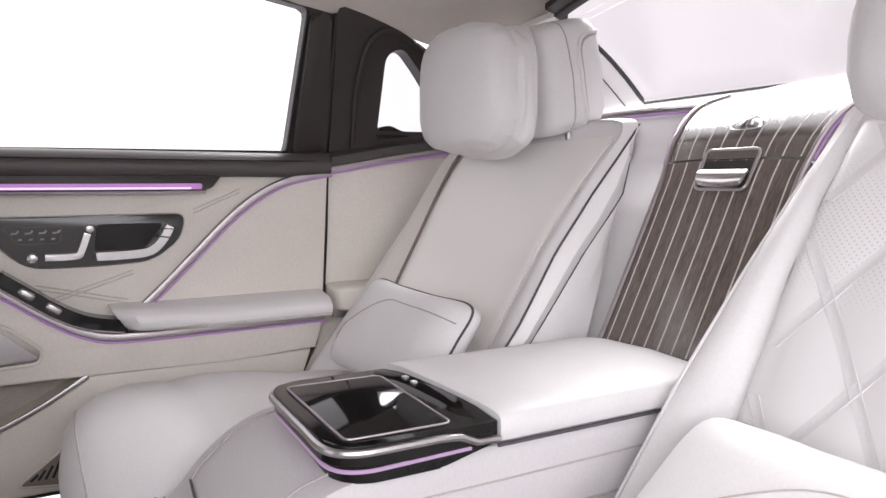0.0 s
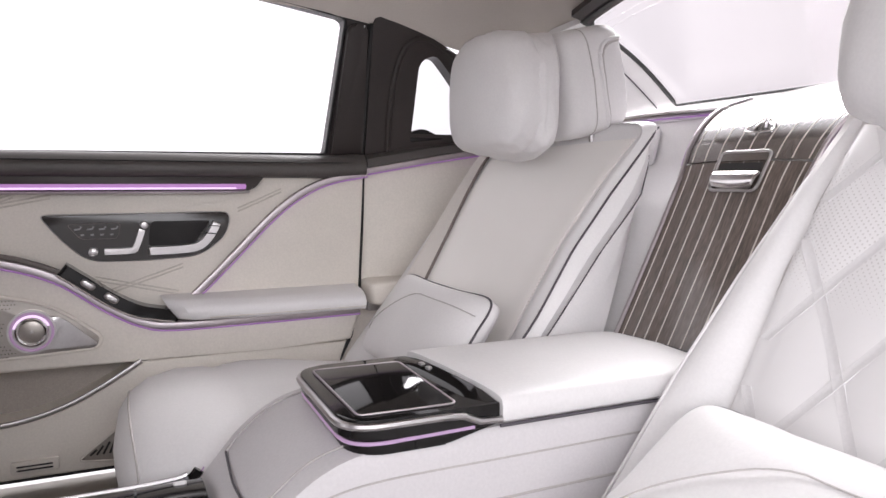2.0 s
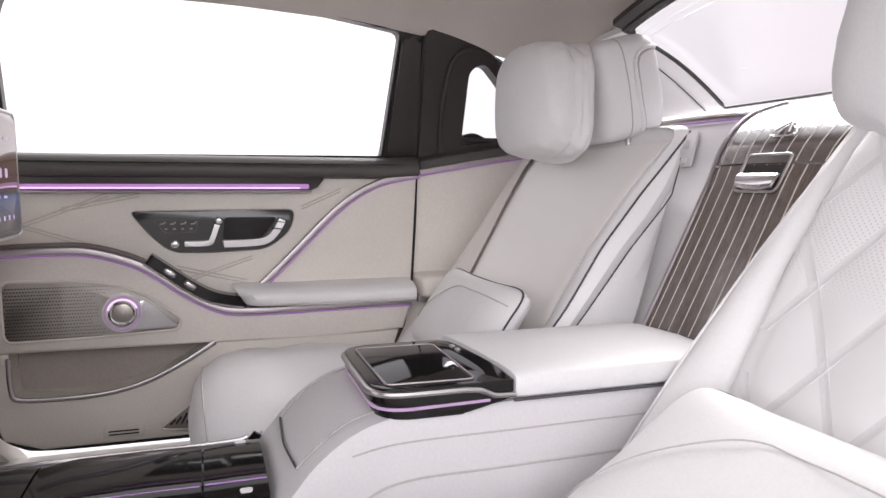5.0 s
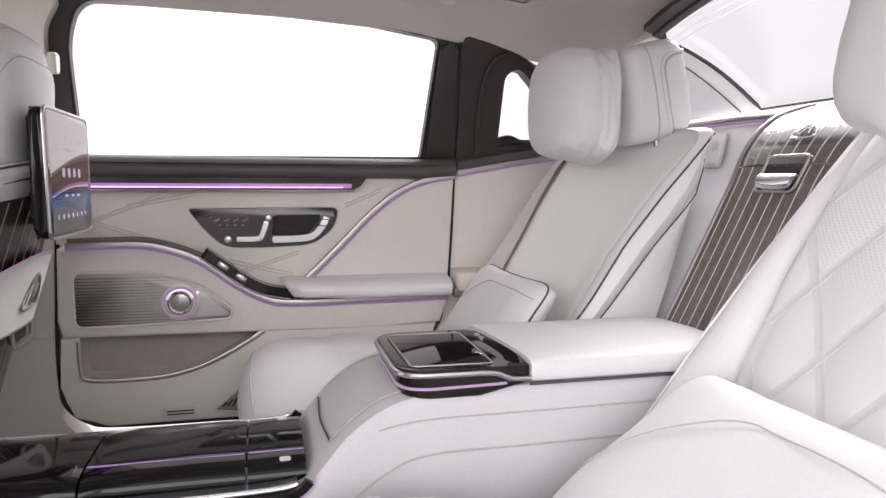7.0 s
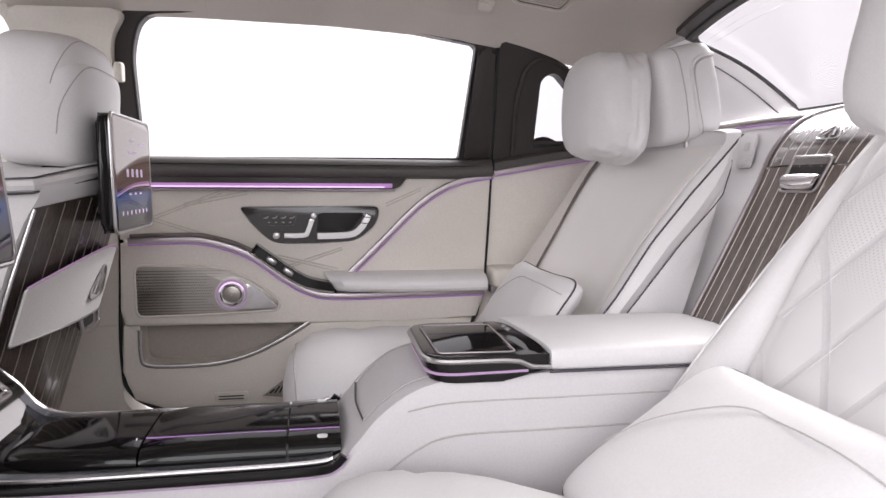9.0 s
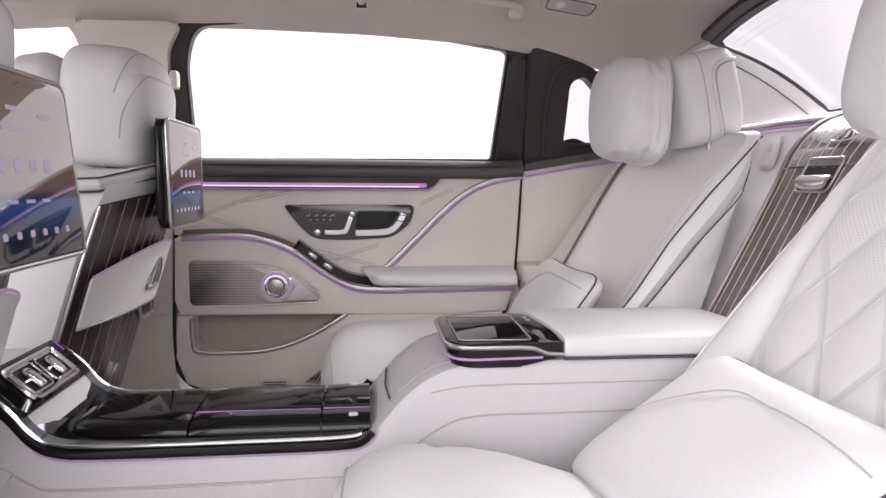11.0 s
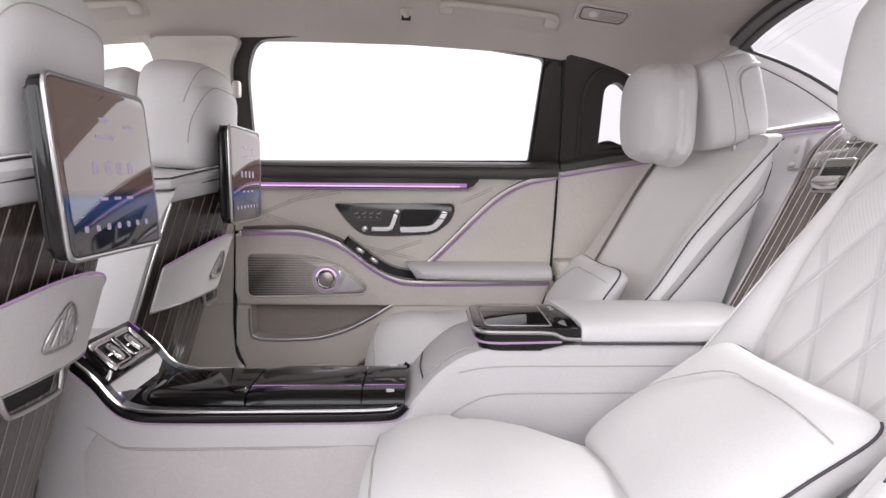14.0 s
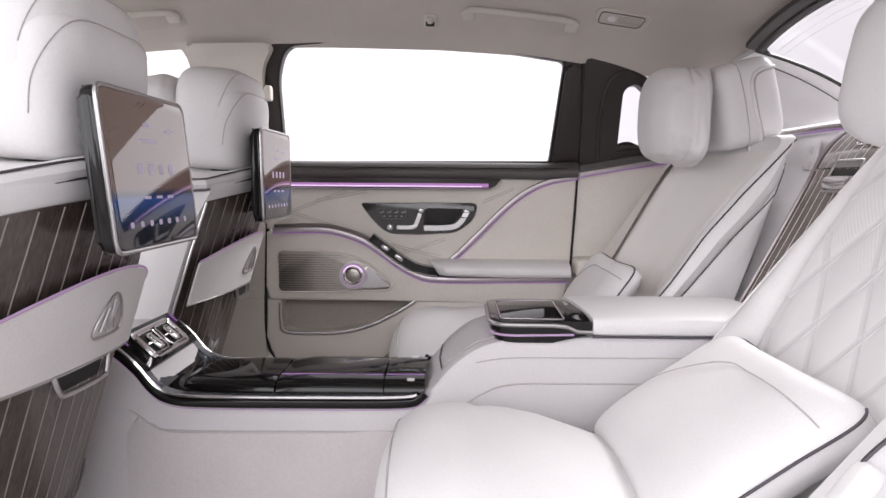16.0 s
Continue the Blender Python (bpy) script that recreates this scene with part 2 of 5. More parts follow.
def tube(pts, r, flat=1.0, up=(0, 0, 1), sides=8, closed=False, bm=None):
    """A round or flattened bead along a line; r across, r * flat along up."""
    bm = bm or bmesh.new()
    P = [Vector(p) for p in pts]
    up = Vector(up)
    rows = []
    k = len(P)
    for i, p in enumerate(P):
        d = (P[(i + 1) % k] - P[i - 1]) if closed else (P[min(i + 1, k - 1)] - P[max(i - 1, 0)])
        d.normalize()
        side = d.cross(up)
        if side.length < 1e-4:
            side = d.cross(Vector((1, 0, 0)))
        side.normalize()
        top = side.cross(d).normalized()
        rows.append([bm.verts.new(p + side * (r * math.cos(2 * math.pi * j / sides)) + top * (r * flat * math.sin(2 * math.pi * j / sides))) for j in range(sides)])
    pairs = list(zip(rows, rows[1:])) + ([(rows[-1], rows[0])] if closed else [])
    for a, b in pairs:
        for j in range(sides):
            bm.faces.new((a[j], a[(j + 1) % sides], b[(j + 1) % sides], b[j]))
    if not closed:
        bm.faces.new(rows[0][::-1])
        bm.faces.new(rows[-1])
    return bm


def sgnpow(c, e):
    return math.copysign(abs(c) ** e, c)


def puff(m, sx, sy, sz, e1=0.5, e2=0.5, warp=None, nu=40, nv=24):
    """A rounded, stuffed block of those half sizes, posed by m."""
    rings = []
    for i in range(1, nv):
        a = math.pi * (i / nv - 0.5)
        rings.append([(sx * sgnpow(math.cos(a), e1) * sgnpow(math.cos(2 * math.pi * j / nu), e2),
                       sy * sgnpow(math.cos(a), e1) * sgnpow(math.sin(2 * math.pi * j / nu), e2),
                       sz * sgnpow(math.sin(a), e1)) for j in range(nu)])
    bm = loft(rings)
    for v in bm.verts:
        co = v.co.copy()
        if warp:
            co = Vector(warp(co))
        v.co = m @ co
    return bm


def box(x0, x1, y0, y1, z0, z1, bevel=0.004, r=0.004):
    return slab(rounded([(x0, z0), (x1, z0), (x1, z1), (x0, z1)], r, 3), y0, y1, "y", bevel)


def disc(c, r, depth, axis="y", n=32, bevel=0.002):
    o = [(c[0] + r * math.cos(2 * math.pi * i / n), c[1] + r * math.sin(2 * math.pi * i / n)) for i in range(n)]
    return slab(o, depth[0], depth[1], axis, bevel)


def wide(pts, half):
    """The closed outline of a band along a 2D line."""
    P = [np.array(p, float) for p in pts]
    lo, hi = [], []
    for i, p in enumerate(P):
        d = P[min(i + 1, len(P) - 1)] - P[max(i - 1, 0)]
        d = d / np.linalg.norm(d)
        n = np.array((-d[1], d[0]))
        lo.append(tuple(p - n * half))
        hi.append(tuple(p + n * half))
    return lo + hi[::-1]


def interp(x, xs, ys):
    return float(np.interp(x, xs, ys))


# ---- the large structure ----
def lean(co):
    """The body side leans inward above the sill."""
    return Vector((co.x, co.y - max(0.0, co.z - 0.71) * 0.30, co.z))


tagged(part("ground", slab(rounded([(-9, -9), (9, -9), (9, 9), (-9, 9)], 0.2), -0.40, -0.34, "z", 0.0), STUDIO), "pale grey smooth studio floor under the car", "ground", kind="structure")
tagged(part("floor", slab(rounded([(-1.5, -0.70), (0.35, -0.70), (0.35, 0.655), (-1.5, 0.655)], 0.02), -0.05, 0.03, "z", 0.01), CARPET), "beige carpeted footwell floor of the car", "floor", kind="structure")


def roof_edge(x):
    return interp(x, (-1.2, -0.6, -0.2, 0.1, 0.43, 0.6, 0.75, 0.95), (0.945, 0.990, 0.996, 0.990, 0.966, 0.94, 0.91, 0.875))


def roof_mid(x):
    return interp(x, (-1.2, -0.5, 0.3, 0.6, 0.8, 0.95), (1.12, 1.185, 1.185, 1.145, 1.09, 1.035))


def roof(x, y):
    e, c = roof_edge(x), roof_mid(x)
    return e + (c - e) * (1 - min(1, abs(y) / 0.665) ** 4.5)


def sheet(f, us, vs, thick):
    """A curved plate: f(u, v) gives its lower face, thick the way to its upper one."""
    bm = bmesh.new()
    lo = [[bm.verts.new(f(u, v)) for v in vs] for u in us]
    hi = [[bm.verts.new(Vector(f(u, v)) + Vector(thick)) for v in vs] for u in us]
    nu, nv = len(us), len(vs)
    for g in (lo, hi):
        for i in range(nu - 1):
            for j in range(nv - 1):
                bm.faces.new((g[i][j], g[i + 1][j], g[i + 1][j + 1], g[i][j + 1]))
    ring = [(i, 0) for i in range(nu)] + [(nu - 1, j) for j in range(1, nv)] + [(i, nv - 1) for i in range(nu - 2, -1, -1)] + [(0, j) for j in range(nv - 2, 0, -1)]
    for (a, b), (c, d) in zip(ring, ring[1:] + ring[:1]):
        bm.faces.new((lo[a][b], lo[c][d], hi[c][d], hi[a][b]))
    return bm


def span(a, b, n):
    return [a + (b - a) * i / n for i in range(n + 1)]


tagged(part("ceiling", sheet(lambda u, v: (u, v, roof(u, v)), span(-1.1, 0.93, 40), span(-0.632, 0.632, 36), (0, 0, 0.03)), HEADLINER),
       "greige fabric headliner under the car roof", "ceiling", kind="structure")
dash = tagged(part("dashboard", loft([[(x, y, z) for x, z in rounded([(-1.55, 0.0), (-1.30, 0.05), (-1.22, 0.45), (-1.28, 0.62), (-1.55, 0.68)], 0.05)] for y in (-0.70, 0.66)]), BROWN),
              "dark leather dashboard across the front of the car", "dashboard", kind="structure")

# rear glass
def rear_glass(u, v):
    """u across from left to right, v from the top edge down."""
    y = u * (0.43 + 0.20 * v)
    x = 0.915 + 0.445 * v - 0.03 * (1 - v) * (1 - u * u)
    z = (1.035 - 0.035 * u * u) * (1 - v) + 0.868 * v + 0.035 * math.sin(math.pi * v) * 0.6
    return Vector((x, y, z))


rg = thing("window_1", (1.13, 0, 0.86), "slanted clear rear window with a black edge", "window", kind="structure")
pane = part("pane", sheet(rear_glass, span(-1, 1, 16), span(0, 1, 10), (0.003, 0, 0.004)), GLASS_TINT, rg)
pane.visible_shadow = False
rim = [rear_glass(u, 0) for u in span(-1, 1, 20)] + [rear_glass(1, v) for v in span(0.1, 0.95, 12)] + [rear_glass(u, 1) for u in span(1, -1, 20)] + [rear_glass(-1, v) for v in span(0.95, 0.1, 12)]
part("seal", tube([p + Vector((0, 0, -0.004)) for p in rim], 0.007, 0.5, closed=True), RUBBER, rg)
for s in (1, -1):
    corner = [rear_glass(s * 1.0, 0.0), rear_glass(s * 0.82, 0.0), rear_glass(s * 0.93, 0.035), rear_glass(s * 0.985, 0.09), rear_glass(s * 1.0, 0.2)]
    bm = bmesh.new()
    lo = [bm.verts.new(p + Vector((-0.002, 0, -0.004))) for p in corner]
    hi = [bm.verts.new(p + Vector((-0.002, 0, -0.001))) for p in corner]
    bm.faces.new(lo), bm.faces.new(hi[::-1])
    for i in range(5):
        bm.faces.new((lo[i], hi[i], hi[(i + 1) % 5], lo[(i + 1) % 5]))
    part("corner_mask", bm, RUBBER, rg)
for k in range(3):
    part("heater_wire", tube([rear_glass(u, 0.07 + 0.05 * k) + Vector((-0.0005, 0, -0.001)) for u in span(-0.96, 0.96, 18)], 0.00035, sides=4), SATIN, rg)
part("header", sheet(lambda u, v: rear_glass(u, 0.0) + Vector((-0.03 + 0.045 * v, 0, 0.004 - 0.012 * v)), span(-1, 1, 20), span(0, 1, 3), (0, 0, 0.012)), BROWN, rg)

# rear pillars
for s, nm in ((1, "pillar_right"), (-1, "pillar_left")):
    def pillar(u, v, s=s):
        g = rear_glass(s, v) + Vector((0.0, 0.006 * s, -0.004))
        o = Vector((0.85 + 0.25 * v, s * (0.645 + 0.03 * v), 0.955 - 0.135 * v))
        p = g.lerp(o, u)
        return p + Vector((0, s * 0.03 * math.sin(math.pi * u), 0))
    p = tagged(part(nm, sheet(pillar, span(0, 1, 10), span(0, 1, 12), (0, s * 0.012, 0.012)), WHITE), "white trimmed rear roof pillar beside the rear window", "pillar", kind="structure")
    part("seam", tube([pillar(0.16, v) + Vector((-0.002, -0.002 * s, -0.001)) for v in span(0.04, 1, 14)], 0.0016), PIPING, p)

# rear bulkhead, with its trim line, and the shelf behind it
bulk_line = [(0.76, 0.30), (0.80, 0.40), (0.93, 0.62), (1.025, 0.70), (1.05, 0.79)]
for s, nm in ((1, "bulkhead_right"), (-1, "bulkhead_left")):
    prof = bulk_line + [(1.10, 0.79), (1.08, 0.68), (0.99, 0.60), (0.86, 0.38), (0.82, 0.30)]
    b = tagged(part(nm, slab(rounded(prof, 0.02, 3), s * 0.128, s * 0.70, "y", 0.004), WHITE), "white leather panel behind the rear seat", "panel", kind="structure")
    part("trim_light", tube(spline([(1.045, s * 0.168, 0.789), (1.046, s * 0.35, 0.792), (1.05, s * 0.53, 0.792), (1.02, s * 0.66, 0.790)], 8), 0.0016), PURPLE, b, "thin violet light line")
    part("trim_strip", tube(spline([(1.046, s * 0.16, 0.797), (1.048, s * 0.35, 0.801), (1.052, s * 0.53, 0.801), (1.02, s * 0.665, 0.798)], 8), 0.008, 0.7), CHROME, b, "chrome strip")
shelf = tagged(part("parcel_shelf", sheet(lambda u, v: (u, v, 0.785 + interp(u, (1.05, 1.12, 1.40), (0.0, 0.018, 0.052))), span(1.05, 1.40, 10), span(-0.69, 0.69, 8), (0, 0, 0.012)), WHITE),
               "white leather shelf below the rear window", "shelf", kind="structure")

# seat belt outlet on the right bulkhead
ba = thing("belt_buckle_holder", (1.03, 0.345, 0.70), "white plastic child seat anchor plate on the rear panel", "anchor")
slope = Matrix.Translation((1.022, 0.345, 0.735)) @ Euler((0, radians(13), 0)).to_matrix().to_4x4()


def posed(bm, m):
    for v in bm.verts:
        v.co = m @ v.co
    return bm


part("plate", posed(slab(rounded([(-0.026, -0.038), (0.026, -0.038), (0.026, 0.038), (-0.026, 0.038)], 0.006), -0.0018, 0.004, "x", 0.0015), slope), WHITE, ba)
part("symbol", posed(slab(rounded([(-0.010, 0.0), (0.010, 0.0), (0.010, 0.02), (-0.010, 0.02)], 0.004), -0.0028, -0.001, "x", 0.0005), slope), DIM_WHITE, ba)
part("clip", posed(slab(rounded([(-0.014, -0.032), (0.014, -0.032), (0.014, -0.02), (-0.014, -0.02)], 0.004), -0.0065, -0.001, "x", 0.002), slope), BUTTON, ba)


# ---- the rear door on the far side ----
door = thing("door_1", (0.06, 0.70, 0.08), "closed beige leather rear car door with dark sill and violet light strip", "car door", kind="structure")
edge = rounded([(-0.392, 0.665), (-0.404, 0.30, 0.1), (-0.408, 0.105, 0.13), (0.30, 0.095, 0.05), (0.445, 0.24, 0.12), (0.497, 0.40, 0.05), (0.515, 0.70)], 0.03, 6)
part("door_shell", slab(edge, 0.742, 0.79, "y", 0.006), BEIGE, door)

trim_line = spline([(-0.372, 0.517), (-0.28, 0.520), (-0.195, 0.516), (-0.10, 0.484), (-0.015, 0.424), (0.045, 0.390), (0.11, 0.377), (0.30, 0.378), (0.492, 0.381)], 6)
sweep = spline([(0.135, 0.420), (0.18, 0.462), (0.235, 0.517), (0.31, 0.592), (0.37, 0.637), (0.43, 0.664), (0.512, 0.680)], 6)

upper = [p for p in trim_line if p[0] < 0.10] + [p for p in sweep] + [(0.512, 0.685), (-0.392, 0.685), (-0.398, 0.52)]
part("upper_panel", slab(upper, 0.684, 0.745, "y", 0.003), BEIGE, door)
rear_zone = [(0.10, 0.40)] + sweep + [(0.497, 0.40)]
part("rear_panel", slab(rear_zone, 0.676, 0.745, "y", 0.006), BEIGE, door)
lower = trim_line + [(0.490, 0.36), (0.474, 0.315), (0.30, 0.310), (-0.385, 0.312), (-0.396, 0.35), (-0.392, 0.512)]
part("lower_panel", slab(lower, 0.656, 0.745, "y", 0.010, 3), BEIGE, door)
# below: the map pocket with its wall cut out
pocket = spline([(-0.353, 0.312), (-0.351, 0.24), (-0.335, 0.217), (-0.25, 0.213), (-0.165, 0.218), (-0.09, 0.238), (-0.02, 0.272), (0.045, 0.312)], 6)
base = pocket + [(0.465, 0.312), (0.440, 0.24), (0.30, 0.105), (-0.30, 0.105), (-0.37, 0.13), (-0.397, 0.20), (-0.392, 0.312)]
part("pocket_front", slab(base, 0.662, 0.745, "y", 0.007, 3), BEIGE, door)
part("pocket_liner", slab(pocket, 0.736, 0.741, "y", 0.001), LINER, door, "map pocket liner cloth, darkened for the pocket's shade")
part("pocket_trim", tube([(x, 0.656, z) for x, z in pocket[1:]], 0.0055, 0.8, up=(0, 1, 0)), SATIN, door, "satin silver edge of the map pocket")
part("floor_lamp_slot", box(-0.185, -0.105, 0.656, 0.664, 0.118, 0.142, 0.002, 0.004), PLASTIC, door)
for z in (0.124, 0.131):
    part("slot_slat", box(-0.175, -0.115, 0.654, 0.658, z, z + 0.003, 0.001, 0.001), DARKHOLE, door)
vent = [(-0.075, 0.128), (0.06, 0.112), (0.06, 0.205), (0.02, 0.200)]
part("lower_grille", slab(rounded(vent, 0.015), 0.655, 0.664, "y", 0.003), GRILLE, door, "small triangular metal grille")
part("grille_outline", tube([(x, 0.655, z) for x, z in rounded(vent, 0.015)], 0.0022, closed=True, up=(0, 1, 0)), PLASTIC, door)
for i in range(9):
    part("grille_slot", slab(wide([(-0.052 + i * 0.0115, 0.136), (-0.040 + i * 0.0115, 0.140 + 0.0062 * min(i + 1, 8))], 0.0019), 0.653, 0.656, "y", 0.0), DARKHOLE, door)

# trim lines with their violet light
part("trim_strip", tube([(x, 0.655, z) for x, z in trim_line], 0.0092, 0.75, up=(0, 1, 0)), TRIM, door, "curved chrome strip")
part("trim_gap", tube([(x + 0.004, 0.656, z + 0.0125) for x, z in trim_line if x < 0.12], 0.0052, 0.8, up=(0, 1, 0)), TAUPE, door)
part("trim_light", tube([(x, 0.649, z - 0.0088) for x, z in trim_line], 0.0015, up=(0, 1, 0)), PURPLE, door, "thin violet light line")
part("sweep_strip", tube([(x, 0.674, z) for x, z in sweep], 0.008, 0.7, up=(0, 1, 0)), TRIM, door, "curved chrome strip")
part("sweep_light", tube([(x + 0.006, 0.668, z - 0.0070) for x, z in sweep], 0.0015, up=(0, 1, 0)), PURPLE, door, "thin violet light line")

# sill and light bar
def sill_section(x):
    k = interp(x, (-0.39, 0.43, 0.515), (0.0, 0.0, 0.006))
    return [(x, y, z + k) for y, z in rounded([(0.664, 0.671), (0.660, 0.695), (0.678, 0.716), (0.735, 0.722), (0.76, 0.70), (0.72, 0.668)], 0.010, 3)]


part("sill", loft([sill_section(x) for x in span(-0.39, 0.515, 10)]), SILL, door, "dark grey leather window sill")
part("sill_seam", tube([(x, 0.6655, 0.7025) for x in span(-0.385, 0.512, 12)], 0.0014), RUBBER, door)
part("light_housing", slab(rounded([(-0.388, 0.640), (0.255, 0.642), (0.275, 0.650), (0.292, 0.671), (-0.388, 0.671)], 0.004), 0.668, 0.70, "y", 0.003), BROWN, door, "dark light bar housing")
part("light_bar", slab(rounded([(-0.386, 0.6455), (0.255, 0.6465), (0.255, 0.6575), (-0.386, 0.6565)], 0.003), 0.662, 0.675, "y", 0.003), BAR, door, "glowing violet light bar")
part("light_core", tube([(x, 0.6615, 0.6485) for x in span(-0.384, 0.235, 8)], 0.0019), BAR_CORE, door, "bright line of the light bar")
part("light_edge", tube([(x, 0.668, 0.6405 + 0.0012 * (x > 0.2)) for x in span(-0.386, 0.262, 8)], 0.0028), SATIN, door)

# window frame and glass
outer = rounded([(-0.390, 0.70), (-0.386, 0.98, 0.14), (-0.345, 1.075, 0.06), (-0.10, 1.085, 0.2), (0.30, 1.058, 0.2), (0.455, 1.035), (0.508, 1.02, 0.02), (0.518, 0.70)], 0.01, 6)
inner = rounded([(-0.349, 0.716), (-0.351, 0.96, 0.12), (-0.322, 1.040, 0.06), (-0.10, 1.056, 0.2), (0.22, 1.038, 0.2), (0.464, 1.004, 0.016), (0.438, 0.722, 0.01)], 0.006, 6)


def hoop(outer, inner, a, b, warp):
    """A plate with a hole."""
    bm = bmesh.new()
    n = 160

    def even(loop):
        P = [np.array(p) for p in loop] + [np.array(loop[0])]
        L = np.cumsum([0] + [np.linalg.norm(q - p) for p, q in zip(P, P[1:])])
        c = np.mean(P[:-1], axis=0)
        pts = [(interp(t, L, [p[0] for p in P]), interp(t, L, [p[1] for p in P])) for t in np.linspace(0, L[-1], 1200, endpoint=False)]
        ang = [math.atan2((p[1] - c0[1]) / 0.17, (p[0] - c0[0]) / 0.42) for p in pts]
        out = []
        for i in range(n):
            t = -math.pi + 2 * math.pi * i / n
            j = min(range(len(pts)), key=lambda q: abs((ang[q] - t + math.pi) % (2 * math.pi) - math.pi))
            out.append(pts[j])
        return out
    c0 = (sum(p[0] for p in inner) / len(inner), sum(p[1] for p in inner) / len(inner))
    eo, ei = even(outer), even(inner)
    rows = [[bm.verts.new((p[0], y, p[1])) for p in loop] for loop, y in ((eo, a), (ei, a), (ei, b), (eo, b))]
    for r0, r1 in zip(rows, rows[1:] + rows[:1]):
        for i in range(n):
            j = (i + 1) % n
            bm.faces.new((r0[i], r0[j], r1[j], r1[i]))
    for v in bm.verts:
        v.co = warp(v.co)
    return bm


part("window_frame", hoop(outer, inner, 0.722, 0.765, lean), BROWN, door, "dark brown window frame")
part("rear_post", slab(rounded([(0.446, 0.712), (0.466, 0.992, 0.03), (0.508, 0.990), (0.517, 0.712)], 0.012), 0.706, 0.735, "y", 0.010, 3, lean), BROWN, door)
part("window_seal", tube([lean(Vector((x, 0.724, z))) for x, z in inner], 0.0035, closed=True, up=(0, 1, 0)), RUBBER, door)
wp = part("window_pane", slab(inner, 0.748, 0.752, "y", 0.0, warp=lean), GLASS, door)
wp.visible_shadow = False
part("door_seal", tube([(0.517, 0.712 - max(0, z - 0.71) * 0.30, z) for z in span(0.70, 0.995, 8)][::-1] + [(0.517, 0.70, 0.69), (0.508, 0.69, 0.55), (0.498, 0.684, 0.41), (0.478, 0.68, 0.32), (0.435, 0.68, 0.235), (0.39, 0.68, 0.18)], 0.006, up=(0, 1, 0)), RUBBER, door, "black door seal")
part("front_seal", tube([(-0.390, 0.735, 0.98), (-0.393, 0.715, 0.72), (-0.396, 0.70, 0.60), (-0.404, 0.692, 0.35), (-0.408, 0.69, 0.25)] + [(x, 0.69, z) for x, z in spline([(-0.405, 0.20), (-0.392, 0.15), (-0.35, 0.112), (-0.28, 0.098), (0.0, 0.095), (0.28, 0.09)], 5)], 0.005, up=(0, 1, 0)), RUBBER, door, "black door seal")

# diamond stitching on the upper panel
for a, b in (((-0.38, 0.585), (-0.20, 0.525)), ((-0.38, 0.545), (-0.16, 0.632)), ((-0.20, 0.525), (-0.10, 0.49)), ((-0.03, 0.472), (0.12, 0.435)), ((-0.02, 0.44), (0.13, 0.49)), ((0.24, 0.60), (0.33, 0.64)), ((-0.25, 0.60), (-0.10, 0.63))):
    for off in (0.0, 0.007):
        part("stitch_line", tube([(a[0], 0.6838, a[1] + off), (b[0], 0.6838, b[1] + off)], 0.0016, 0.5, up=(0, 1, 0), sides=6), BEIGE_SEAM, door)

# control panel
cp = rounded([(-0.120, 0.598, 0.012), (0.226, 0.600, 0.02), (0.214, 0.553, 0.02), (0.165, 0.513, 0.03), (0.05, 0.507, 0.04), (-0.04, 0.510, 0.03), (-0.082, 0.548, 0.04)], 0.02, 6)
panel = part("control_panel", slab(cp, 0.677, 0.690, "y", 0.004, 3), PANEL, door, "gloss black control panel")
part("panel_rim", tube([(x, 0.6815, z) for x, z in cp], 0.0020, closed=True, up=(0, 1, 0)), SATIN, panel)
part("handle_recess", slab(rounded([(0.072, 0.584), (0.185, 0.584), (0.150, 0.536), (0.066, 0.536)], 0.010), 0.6745, 0.680, "y", 0.0015), DARKHOLE, panel, "dark handle recess")
lever = wide(spline([(0.066, 0.527), (0.12, 0.528), (0.158, 0.533), (0.180, 0.552), (0.196, 0.581)], 6), 0.0075)
part("door_handle", slab(lever, 0.655, 0.676, "y", 0.004, 3), SATIN, panel, "satin silver door handle")
part("handle_split", slab(wide([(0.163, 0.561), (0.196, 0.557)], 0.0012), 0.6545, 0.66, "y", 0.0), DARKHOLE, panel)
part("handle_split", slab(wide([(0.176, 0.575), (0.205, 0.572)], 0.0010), 0.6545, 0.66, "y", 0.0), DARKHOLE, panel)
part("seat_switch", slab(wide(spline([(-0.012, 0.528), (0.036, 0.529), (0.045, 0.538), (0.056, 0.569)], 5), 0.0055), 0.660, 0.679, "y", 0.003, 3), SATIN, panel, "silver seat-shaped adjuster switch")
part("seat_switch", disc((0.060, 0.577), 0.0075, (0.660, 0.679), n=20), SATIN, panel)
part("seat_switch", slab(rounded([(-0.040, 0.521), (-0.024, 0.521), (-0.022, 0.534), (-0.038, 0.536)], 0.005), 0.660, 0.679, "y", 0.003), SATIN, panel)
part("touch_field", tube([(x, 0.6772, z) for x, z in rounded([(-0.075, 0.581), (0.018, 0.582), (0.012, 0.552), (-0.052, 0.552)], 0.008)], 0.0007, closed=True, up=(0, 1, 0), sides=6), TAUPE, panel)
for i in range(4):
    part("icon", slab(wide([(-0.062 + 0.021 * i, 0.5705), (-0.053 + 0.021 * i, 0.5715), (-0.050 + 0.021 * i, 0.576)], 0.0016), 0.6762, 0.678, "y", 0.0), ICON_DIM, panel)
    part("icon", slab(wide([(-0.052 + 0.017 * i, 0.560), (-0.046 + 0.017 * i, 0.5605)], 0.0016), 0.6762, 0.678, "y", 0.0), ICON_DIM, panel)

